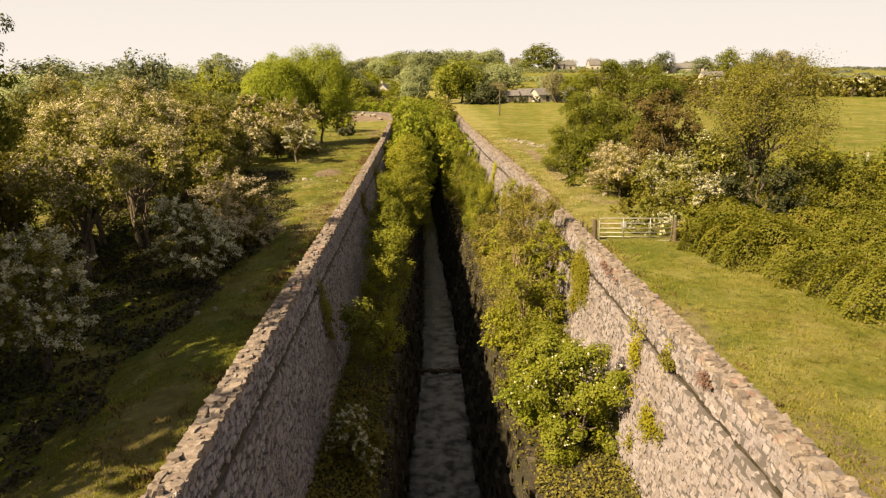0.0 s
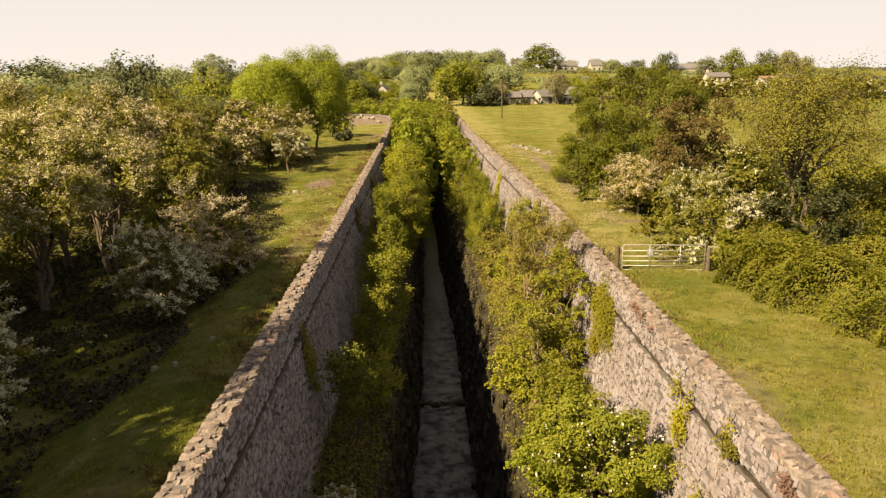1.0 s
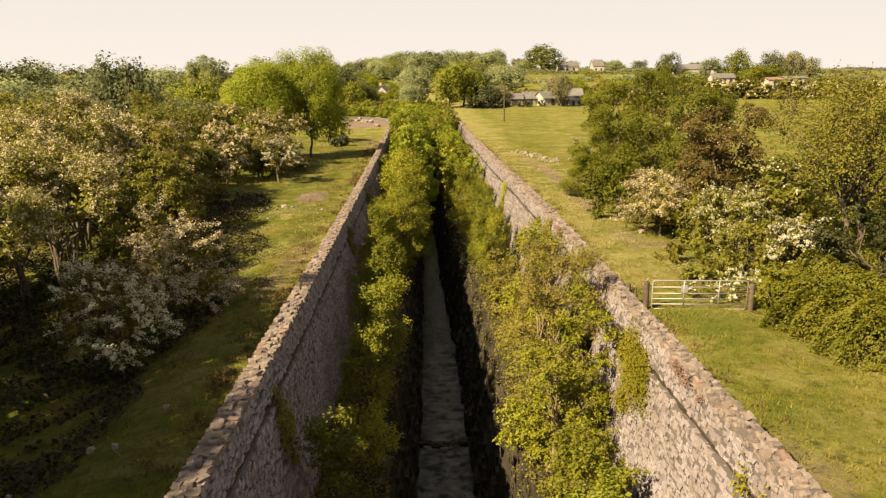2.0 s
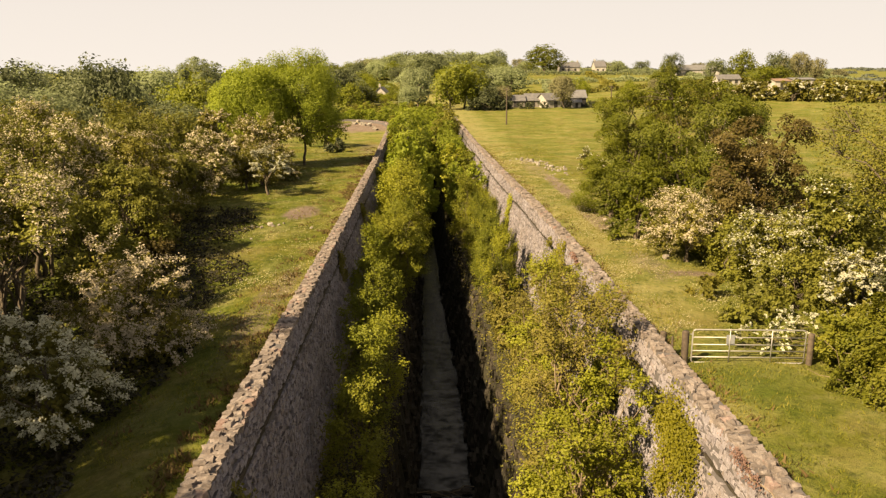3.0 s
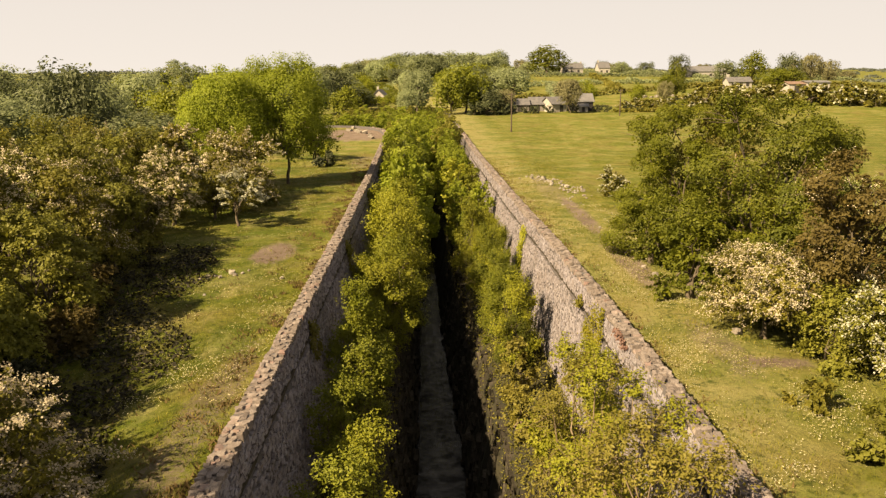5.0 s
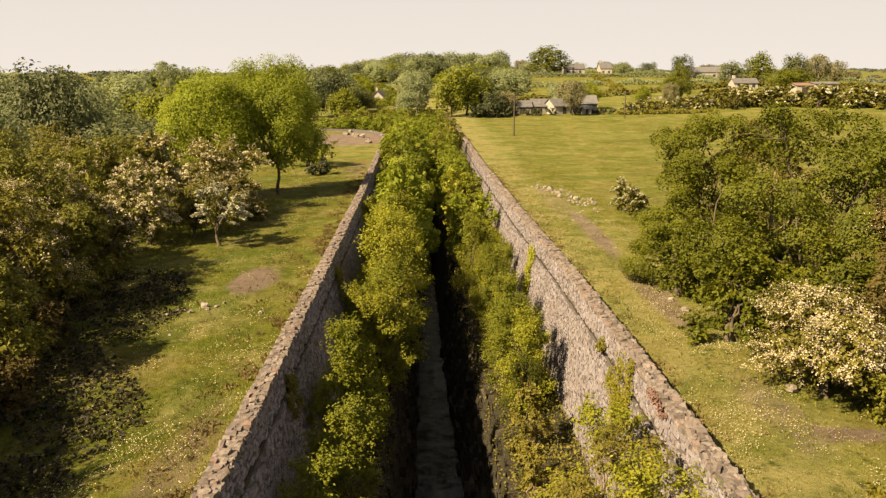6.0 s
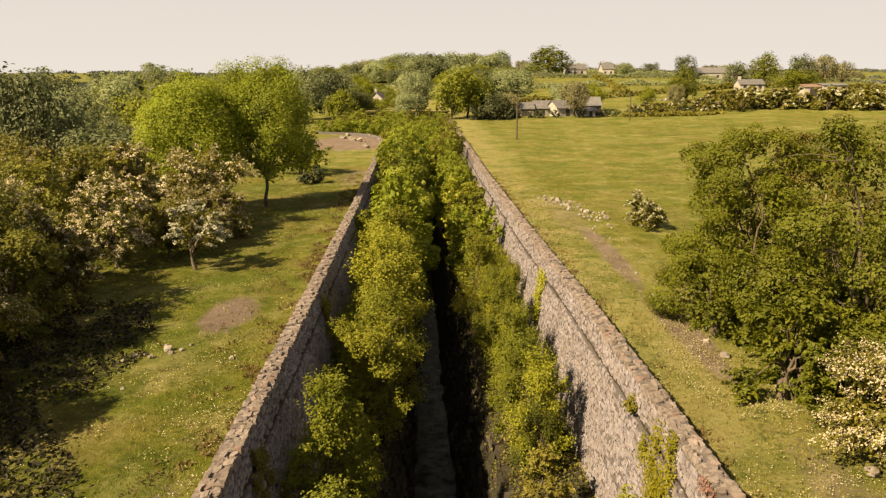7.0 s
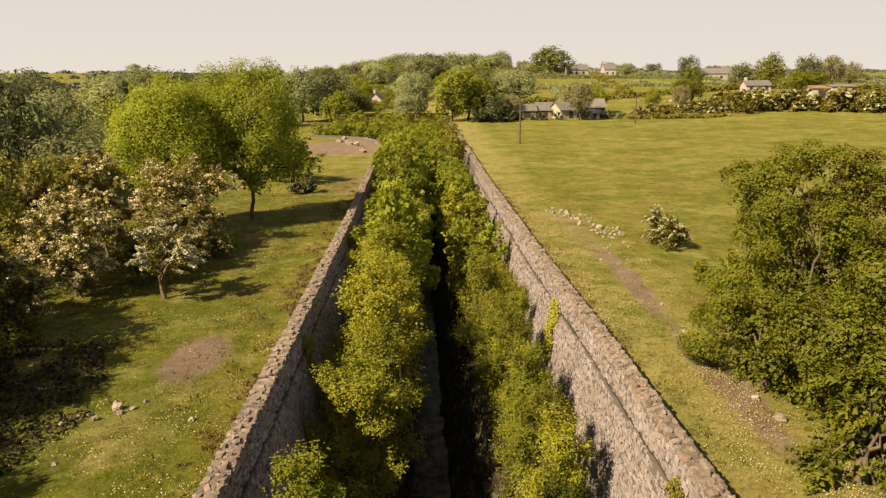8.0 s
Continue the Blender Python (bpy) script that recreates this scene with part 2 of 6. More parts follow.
def ground_material():
    """Grazed turf: short green grass, dry straw drifts, daisies; bare earth and gravel where the attribute says."""
    m, n, l, b = node_material("turf")
    pos = world_coords(n)
    big = noise_node(n, l, 0.09, 5.0, 0.6, pos)
    mid = noise_node(n, l, 0.7, 6.0, 0.7, pos)
    fine = noise_node(n, l, 7.0, 6.0, 0.8, pos)
    g = ramp(n, [(0.34, (0.0612, 0.0734, 0.0073)), (0.48, (0.1102, 0.1167, 0.0131)), (0.60, (0.1673, 0.1689, 0.0408)), (0.75, (0.2285, 0.2081, 0.0775))])
    sumn = n.new("ShaderNodeMath")
    sumn.operation = "MULTIPLY_ADD"
    sumn.inputs[1].default_value = 0.55
    l.new(mid.outputs["Fac"], sumn.inputs[0])
    half = n.new("ShaderNodeMath")
    half.operation = "MULTIPLY"
    half.inputs[1].default_value = 0.45
    l.new(big.outputs["Fac"], half.inputs[0])
    l.new(half.outputs[0], sumn.inputs[2])
    dry = n.new("ShaderNodeAttribute")
    dry.attribute_name = "dry"
    push = n.new("ShaderNodeMath")
    push.operation = "MULTIPLY_ADD"
    push.inputs[1].default_value = 0.30
    l.new(dry.outputs["Fac"], push.inputs[0])
    l.new(sumn.outputs[0], push.inputs[2])
    l.new(push.outputs[0], g.inputs[0])
    tuft = noise_node(n, l, 2.3, 5.0, 0.75, pos)
    worn = ramp(n, [(0.50, (0, 0, 0)), (0.72, (0.75, 0.75, 0.75))])
    l.new(tuft.outputs["Fac"], worn.inputs[0])
    straw = mixed(n, l, 0.0, g.outputs[0], (0.1714, 0.1591, 0.0571))
    l.new(worn.outputs[0], straw.node.inputs[0])
    lush = ramp(n, [(0.34, (0.9, 0.9, 0.9)), (0.49, (0, 0, 0))])
    l.new(tuft.outputs["Fac"], lush.inputs[0])
    deep = mixed(n, l, 0.0, straw, (0.0343, 0.049, 0.0057))
    l.new(lush.outputs[0], deep.node.inputs[0])
    patch = noise_node(n, l, 0.33, 7.0, 0.72, pos)
    bleach = ramp(n, [(0.50, (0, 0, 0)), (0.66, (0.7, 0.7, 0.7))])
    l.new(patch.outputs["Fac"], bleach.inputs[0])
    pale = mixed(n, l, 0.0, deep, (0.2448, 0.2244, 0.0898))
    l.new(bleach.outputs[0], pale.node.inputs[0])
    brown = noise_node(n, l, 0.21, 6.0, 0.68, pos)
    rust = ramp(n, [(0.50, (0, 0, 0)), (0.68, (0.65, 0.65, 0.65))])
    l.new(brown.outputs["Fac"], rust.inputs[0])
    tan = mixed(n, l, 0.0, pale, (0.155, 0.118, 0.04))
    l.new(rust.outputs[0], tan.node.inputs[0])
    green = ramp(n, [(0.34, (0.75, 0.75, 0.75)), (0.50, (0, 0, 0))])
    l.new(brown.outputs["Fac"], green.inputs[0])
    pale = mixed(n, l, 0.0, tan, (0.062, 0.088, 0.008))
    l.new(green.outputs[0], pale.node.inputs[0])
    c = mixed(n, l, 0.6, pale, fine.outputs["Fac"], "OVERLAY")
    earth = n.new("ShaderNodeAttribute")
    earth.attribute_name = "earth"
    ec = ramp(n, [(0.3, (0.114, 0.081, 0.063)), (0.7, (0.204, 0.159, 0.132))])
    l.new(mid.outputs["Fac"], ec.inputs[0])
    em = n.new("ShaderNodeMath")
    em.operation = "MULTIPLY_ADD"
    em.use_clamp = True
    em.inputs[1].default_value = 1.8
    l.new(earth.outputs["Fac"], em.inputs[0])
    brk = n.new("ShaderNodeMath")
    brk.operation = "MULTIPLY_ADD"
    brk.inputs[1].default_value, brk.inputs[2].default_value = -3.6, 1.15
    l.new(fine.outputs["Fac"], brk.inputs[0])
    l.new(brk.outputs[0], em.inputs[2])
    gate = n.new("ShaderNodeMath")
    gate.operation = "MULTIPLY"
    l.new(em.outputs[0], gate.inputs[0])
    step = n.new("ShaderNodeMath")
    step.operation = "GREATER_THAN"
    step.inputs[1].default_value = 0.02
    l.new(earth.outputs["Fac"], step.inputs[0])
    l.new(step.outputs[0], gate.inputs[1])
    c2 = mixed(n, l, 0.0, c, ec.outputs[0])
    l.new(gate.outputs[0], c2.node.inputs[0])
    l.new(c2, b.inputs["Base Color"])
    b.inputs["Roughness"].default_value = 0.95
    b.inputs["Specular IOR Level"].default_value = 0.15
    bump(n, l, fine.outputs["Fac"], b, 1.0, 0.12)
    return m


def water_material():
    m, n, l, b = node_material("still_water")
    # base colour, roughness and specular level vary in patches
    b.inputs["IOR"].default_value = 1.33
    pos = world_coords(n)
    t = noise_node(n, l, 5.5, 6.0, 0.75, pos)
    mottle = noise_node(n, l, 1.1, 7.0, 0.72, pos)
    r = ramp(n, [(0.40, (0.004, 0.004, 0.003)), (0.52, (0.010, 0.010, 0.009)), (0.66, (0.024, 0.024, 0.022))])
    l.new(mottle.outputs["Fac"], r.inputs[0])
    l.new(r.outputs[0], b.inputs["Base Color"])
    rr = ramp(n, [(0.42, (0.02, 0.02, 0.02)), (0.62, (0.12, 0.12, 0.12))])
    l.new(mottle.outputs["Fac"], rr.inputs[0])
    l.new(rr.outputs[0], b.inputs["Roughness"])
    bump(n, l, t.outputs["Fac"], b, 0.30, 0.06)
    sp = ramp(n, [(0.42, (0.10, 0.10, 0.10)), (0.60, (0.8, 0.8, 0.8))])
    l.new(mottle.outputs["Fac"], sp.inputs[0])
    l.new(sp.outputs[0], b.inputs["Specular IOR Level"])
    return m


M_TURF = ground_material()
M_WATER = water_material()
# earth taken almost black, with the channel side's shade in its colour
M_LEDGE = plain_material("shaded_ledge_earth", (0.0105, 0.0105, 0.0036), (0.0299, 0.0254, 0.009), 1.5, 0.95, 0.08)
M_GALV = plain_material("galvanised_steel", (0.2856, 0.2788, 0.2584), (0.3944, 0.3808, 0.3536), 5.0, 0.5, 0.0, 0.6)
M_POST = bark_material("weathered_post", (0.0374, 0.0272, 0.019), (0.1088, 0.0816, 0.0578))
M_OLDSTONE = plain_material("old_stone_wall", (0.102, 0.0918, 0.0782), (0.204, 0.1836, 0.1598), 0.9, 0.9, 0.0)
M_RENDER = plain_material("white_render", (0.2448, 0.2278, 0.204), (0.3944, 0.374, 0.34), 1.2, 0.9, 0.0)
M_SLATE = plain_material("roof_slate", (0.068, 0.068, 0.0714), (0.1428, 0.136, 0.136), 1.5, 0.7, 0.0)
M_TILE = plain_material("red_roof", (0.1496, 0.0952, 0.068), (0.2176, 0.1428, 0.1088), 1.5, 0.8, 0.0)
M_TIN = plain_material("corrugated_iron", (0.1292, 0.1292, 0.1292), (0.2312, 0.2244, 0.2176), 1.0, 0.5, 0.0, 0.3)
M_DARK = plain_material("dark_opening", (0.02, 0.02, 0.02), (0.04, 0.035, 0.03), 2.0, 0.9, 0.0)


# ---------------------------------------------------------------- mesh helpers
def make_mesh(name, verts, quads=None, tris=None, mat=None, smooth=False):
    """One mesh from arrays of places, four-cornered and three-cornered faces."""
    me = bpy.data.meshes.new(name)
    verts = np.asarray(verts, np.float32)
    quads = np.zeros((0, 4), np.int32) if quads is None else np.asarray(quads, np.int32)
    tris = np.zeros((0, 3), np.int32) if tris is None else np.asarray(tris, np.int32)
    me.vertices.add(len(verts))
    me.vertices.foreach_set("co", verts.ravel())
    loops = np.concatenate([quads.ravel(), tris.ravel()])
    me.loops.add(len(loops))
    me.loops.foreach_set("vertex_index", loops)
    starts = np.concatenate([np.arange(len(quads)) * 4, len(quads) * 4 + np.arange(len(tris)) * 3]).astype(np.int32)
    me.polygons.add(len(starts))
    me.polygons.foreach_set("loop_start", starts)
    me.polygons.foreach_set("use_smooth", np.full(len(starts), smooth))
    me.update(calc_edges=True)
    if mat is not None:
        me.materials.append(mat)
    return me


def empty(name, x, y, z, turn=0.0, scale=1.0):
    ob = new(name)
    ob.empty_display_size = 0.2
    ob.matrix_basis = pose(x, y, z, 0, 0, turn) @ Matrix.Scale(scale, 4)
    return ob


def part_mesh(name, me, parent, label=""):
    ob = new(name, me)
    ob.parent = parent
    return tagged(ob, label)


def part(name, bm, material, parent, label=""):
    me = bpy.data.meshes.new(name)
    bm.to_mesh(me)
    bm.free()
    me.materials.append(material)
    return part_mesh(name, me, parent, label)


def unit(v):
    return v / np.maximum(np.linalg.norm(v, axis=-1, keepdims=True), 1e-9)


def leaf_quads(P, N, size, rng, aspect=0.62, fold=0.12):
    """A folded rhombus for each place P, lying across its normal N."""
    n = len(P)
    u = unit(np.cross(N, rng.normal(size=(n, 3))))
    v = np.cross(N, u)
    s = (size * (0.55 + 0.9 * rng.random(n)))[:, None]
    V = np.stack([P - u * s * 0.5, P + v * s * aspect * 0.5 + N * s * fold, P + u * s * 0.5, P - v * s * aspect * 0.5 + N * s * fold], 1).reshape(-1, 3)
    return V, np.arange(4 * n).reshape(n, 4)


def tube(points, radii, sides=5):
    """A tapered tube along points, as places and faces."""
    P = np.asarray(points, float)
    T = unit(np.gradient(P, axis=0))
    ref = np.where(np.abs(T[:, 2:3]) > 0.9, np.array([[1.0, 0, 0]]), np.array([[0, 0, 1.0]]))
    U = unit(np.cross(T, ref))
    W = np.cross(T, U)
    a = np.arange(sides) * 2 * np.pi / sides
    V = (P[:, None] + np.asarray(radii)[:, None, None] * (np.cos(a)[None, :, None] * U[:, None] + np.sin(a)[None, :, None] * W[:, None])).reshape(-1, 3)
    k = np.arange(len(P) - 1)[:, None] * sides
    i, j = np.arange(sides)[None], (np.arange(sides)[None] + 1) % sides
    Q = np.stack([k + i, k + j, k + sides + j, k + sides + i], -1).reshape(-1, 4)
    return V, Q


def joined(pieces):
    V, Q, at = [], [], 0
    for v, q in pieces:
        V.append(v), Q.append(q + at)
        at += len(v)
    return np.concatenate(V), np.concatenate(Q)


def bent(a, b, rng, wob, n=5):
    a, b = np.asarray(a, float), np.asarray(b, float)
    t = np.linspace(0, 1, n)[:, None]
    mid = rng.normal(size=(n, 3)) * wob * np.linalg.norm(b - a) * np.sin(t * np.pi)
    lift = np.array([0, 0, 0.12]) * np.linalg.norm(b - a) * np.sin(t * np.pi)
    return a + (b - a) * t + mid + lift


def plant(name, x, y, z, rx, h, leaf, label, category, seed, ry=None, low=0.25, lobes=16, leaves=3500, size=0.12, clump=0.4,
          stems=1, fork_at=0.0, bark=None, blossom=0.0, bloom=None, bloom_size=0.09, ragged=0.25, twigs=3, stem_r=0.09, group="", upright=0.0, shell=0.25, droop=0.18, spray=24, core=0.62, tier=1.0, billow=0, dome=0):
    """A tree or bush: tapered stems, limbs and twigs, and a crown of leafy sprays that arch out of uneven lobes, with gaps between them."""
    rng = np.random.default_rng(seed)
    ry = ry or rx
    top = empty(name, x, y, z)
    tagged(top, label, category, group)
    # lobes: a dome down to the ground for bushes, an egg on a stem for trees
    lo = max(low, 0.0)
    u = (np.arange(lobes) + rng.random(lobes)) / lobes
    lz = h * (lo + 0.07 + (0.80 - lo) * u ** 1.1)
    mid = lo + (0.42 if low > 0.15 else 0.22) * (1 - lo)
    k = np.where(lz / h > mid, (lz / h - mid) / (1.02 - mid), (mid - lz / h) / (mid + (0.02 if low > 0.15 else 0.75) - lo))
    prof = np.sqrt(np.clip(1 - k ** 2, 0.03, 1))
    if upright:
        prof = prof * (1 - upright * np.clip(lz / h - 0.3, 0, 1))
    ang = np.arange(lobes) * 2.39996 + rng.normal(size=lobes) * 0.5
    rad = np.where(np.arange(lobes) % 4 == 0, 0.25, 0.68) * (1 + ragged * rng.normal(size=lobes) * 0.6)
    C = np.stack([np.cos(ang) * rad * prof * rx, np.sin(ang) * rad * prof * ry, lz], -1)
    R = (0.31 + 0.21 * rng.random(lobes)) * min(rx, ry, h * 0.75) * (16 / lobes) ** 0.3
    wood = []
    foot = [np.array([*(rng.normal(size=2) * (0.08 * rx if stems > 1 else 0.02)), -0.12]) for _ in range(stems)]
    fork = [f + np.array([*(rng.normal(size=2) * 0.10 * rx), h * (fork_at or 0.16 + 0.14 * rng.random()) + 0.12]) for f in foot]
    for f, kk in zip(foot, fork):
        wood.append(tube(bent(f, kk, rng, 0.05), np.linspace(stem_r * 1.25, stem_r * 0.75, 5), 6))
    for i in range(lobes):
        wood.append(tube(bent(fork[i % stems], C[i], rng, 0.07), np.linspace(stem_r * 0.6, stem_r * 0.16, 5), 5))
    # sprays
    n = max(30, leaves // spray)
    w = R ** 2
    li = rng.choice(lobes, n, p=w / w.sum())
    out = unit(np.stack([C[:, 0], C[:, 1], (C[:, 2] - 0.35 * h) * 0.8], -1) + 1e-3)
    d = unit(rng.normal(size=(n, 3)) + out[li] * 0.9 + np.array([0, 0, 0.35]))
    d = unit(d * np.array([1, 1, tier]))
    L = R[li] * (0.60 + 0.38 * rng.random(n))
    O = C[li] + d * (R[li] * shell)[:, None] + rng.normal(size=(n, 3)) * (R[li] * 0.16)[:, None]

    def on_spray(i, s, jit):
        p = O[i] + d[i] * (L[i] * s)[:, None] + rng.normal(size=(len(i), 3)) * (L[i] * clump * 0.34 * (1.15 - 0.55 * s) * jit)[:, None]
        p[:, 2] -= droop * L[i] * s ** 2
        return p

    for i in rng.choice(n, min(n, lobes * twigs), replace=False):
        e = on_spray(np.full(4, i), np.linspace(0, 0.9, 4), 0.0)
        e[0] = C[li[i]]
        wood.append(tube(e, np.linspace(stem_r * 0.17, stem_r * 0.05, 4), 3))
    V, Q = joined(wood)
    part_mesh("trunk", make_mesh("trunk", V, Q, mat=bark or M_BARK, smooth=True), top)
    if dome:
        # one rounded crown of many close puffs
        g = np.arange(dome) + 0.5
        ph, cz = g * 2.39996 + rng.normal(size=dome) * 0.35, 1 - 1.55 * g / dome
        pd = unit(np.stack([np.cos(ph) * np.sqrt(1 - cz ** 2), np.sin(ph) * np.sqrt(1 - cz ** 2), cz], -1) + rng.normal(size=(dome, 3)) * 0.10)
        girth = min(rx, ry, h * 0.5)
        pc = np.array([0, 0, h * (lo + (1 - lo) * 0.45)]) + pd * np.array([rx, ry, h * (1 - lo) * 0.52]) * (0.50 + 0.42 * rng.random(dome) ** 0.7)[:, None]
        pr = girth * (0.15 + 0.26 * rng.random(dome)) * (60 / dome) ** 0.33
        i = rng.choice(dome, leaves, p=pr ** 2 / (pr ** 2).sum())
        ld = unit(rng.normal(size=(leaves, 3)) + pd[i] * 0.6 + np.array([0, 0, 0.2]))
        P = pc[i] + ld * (pr[i] * (0.35 + 0.8 * rng.random(leaves) ** 0.8))[:, None]
        N = unit(ld * 0.65 + pd[i] * 0.35 + rng.normal(size=(leaves, 3)) * 0.42 + np.array([0, 0, 0.25]))
    elif billow:
        # rounded puffs of foliage that swell out of each lobe
        puffs = lobes * billow
        pl = np.repeat(np.arange(lobes), billow)
        pd = unit(rng.normal(size=(puffs, 3)) + out[pl] * 0.9 + np.array([0, 0, 0.25]))
        pc = C[pl] + pd * (R[pl] * (0.55 + 0.35 * rng.random(puffs)))[:, None]
        pr = R[pl] * (0.26 + 0.22 * rng.random(puffs))
        i = rng.choice(puffs, leaves, p=pr ** 2 / (pr ** 2).sum())
        ld = unit(rng.normal(size=(leaves, 3)) + pd[i] * 0.8 + np.array([0, 0, 0.2]))
        P = pc[i] + ld * (pr[i] * (0.55 + 0.55 * rng.random(leaves)))[:, None] * np.array([1.1, 1.1, 0.85])
        N = unit(ld * 0.6 + pd[i] * 0.45 + rng.normal(size=(leaves, 3)) * 0.38 + np.array([0, 0, 0.25]))
    else:
        i = rng.integers(0, n, leaves)
        P = on_spray(i, rng.random(leaves) ** 0.8, 1.0)
        N = unit(d[i] * 0.65 + rng.normal(size=(leaves, 3)) * 0.45 + np.array([0, 0, 0.6]))
    P, N = P[P[:, 2] > 0.02], N[P[:, 2] > 0.02]
    V, Q = leaf_quads(P, N, size, rng)
    if core:
        # close-set inner foliage behind the sprays
        inner = min(float(R.mean()) * 0.42, size * 1.7)
        per = int(min(140, 20 * (float(R.mean()) * 0.5 / inner) ** 2))
        m = lobes * per
        k = np.repeat(np.arange(lobes), per)
        IP = C[k] + unit(rng.normal(size=(m, 3))) * (R[k] * core * rng.random(m) ** 0.5)[:, None]
        IP[:, 2] = np.maximum(IP[:, 2], 0.12)
        IV, IQ = leaf_quads(IP, unit(rng.normal(size=(m, 3)) + np.array([0, 0, 0.3])), inner, rng, 0.7)
        V, Q = np.concatenate([V, IV]), np.concatenate([Q, IQ + len(V)])
    part_mesh("crown", make_mesh("crown", V, Q, mat=leaf), top)
    if blossom:
        # blossom sits thick along the outer part of many sprays
        nb = int(leaves * blossom)
        full = np.where((d[:, 2] > -0.25) & ((C[:, 2] > h * 0.22) & (rng.random(lobes) < 0.65 + 0.35 * min(blossom, 1)))[li] & (rng.random(n) < 0.7))[0]
        i = rng.choice(full if len(full) else np.arange(n), nb)
        P = on_spray(i, 0.15 + 1.0 * rng.random(nb) ** 0.8, 0.75) + np.array([0, 0, 0.03])
        N = unit(d[i] * 0.6 + rng.normal(size=(nb, 3)) * 0.55 + np.array([0, 0, 0.6]))
        V, Q = leaf_quads(P, N, bloom_size, rng, 0.9)
        part_mesh("blossom", make_mesh("blossom", V, Q, mat=bloom or M_BLO), top, "creamy white may blossom")
    return top


# ---------------------------------------------------------------- plan of the cutting
LEFT_Y = [-60, 15, 37, 65, 93, 130, 146, 154, 160, 164, 166, 230]
LEFT_X = [-5.4, -6.0, -6.55, -7.4, -8.35, -10.0, -10.9, -12.2, -14.6, -18.5, -24.0, -24.0]
RIGHT_Y = [-60, 15, 38, 55, 64, 80, 112, 150, 200, 230]
RIGHT_X = [8.6, 6.6, 5.95, 5.6, 5.25, 4.4, 3.1, 2.0, 0.4, -0.5]
TOP, LEDGE, WATER = 0.9, -4.6, -11.0
THICK, BATTER = 0.55, 0.14


def left_x(y):
    return np.interp(y, LEFT_Y, LEFT_X)


def right_x(y):
    return np.interp(y, RIGHT_Y, RIGHT_X)


def smooth(a, b, v):
    t = np.clip((np.asarray(v, float) - a) / (b - a), 0, 1)
    return t * t * (3 - 2 * t)


def roll_noise(x, y, s):
    return np.sin(x * s + 1.3 * np.sin(y * s * 0.7)) * np.cos(y * s * 0.83 + np.sin(x * s * 0.6))


def ground_z(x, y):
    """Height of the banks, the fields and the hills behind."""
    x, y = np.asarray(x, float), np.asarray(y, float)
    lx = np.minimum(x - left_x(y), 0.0)
    left = 0.15 - 1.15 * smooth(1.5, 6.0, -lx) * (1 - smooth(35, 62, y)) - 1.2 * smooth(6, 16, -lx) * (1 - smooth(40, 75, y))
    right = 0.28 - 0.25 * smooth(2, 12, x - right_x(y))
    near = np.where(x < (left_x(y) + right_x(y)) / 2, left, right)
    near = near + 0.07 * roll_noise(x, y, 0.55) + 0.03 * roll_noise(x + 9, y, 1.7)
    hill = 10.5 * np.exp(-((x - 75) / 200) ** 2 - ((y - 450) / 150) ** 2)
    wood = 5.0 * np.exp(-((x + 40) / 110) ** 2 - ((y - 540) / 90) ** 2)
    ridge = 34 * smooth(900, 2600, y) * (0.75 + 0.25 * np.sin(x / 420 + 0.6) + 0.12 * np.sin(x / 150)) + 14 * np.exp(-((x + 700) / 260) ** 2 - ((y - 1500) / 300) ** 2)
    rise = 4.0 * np.exp(-((x - 110) / 55) ** 2 - ((y - 265) / 50) ** 2)
    return near + hill + wood + ridge + rise


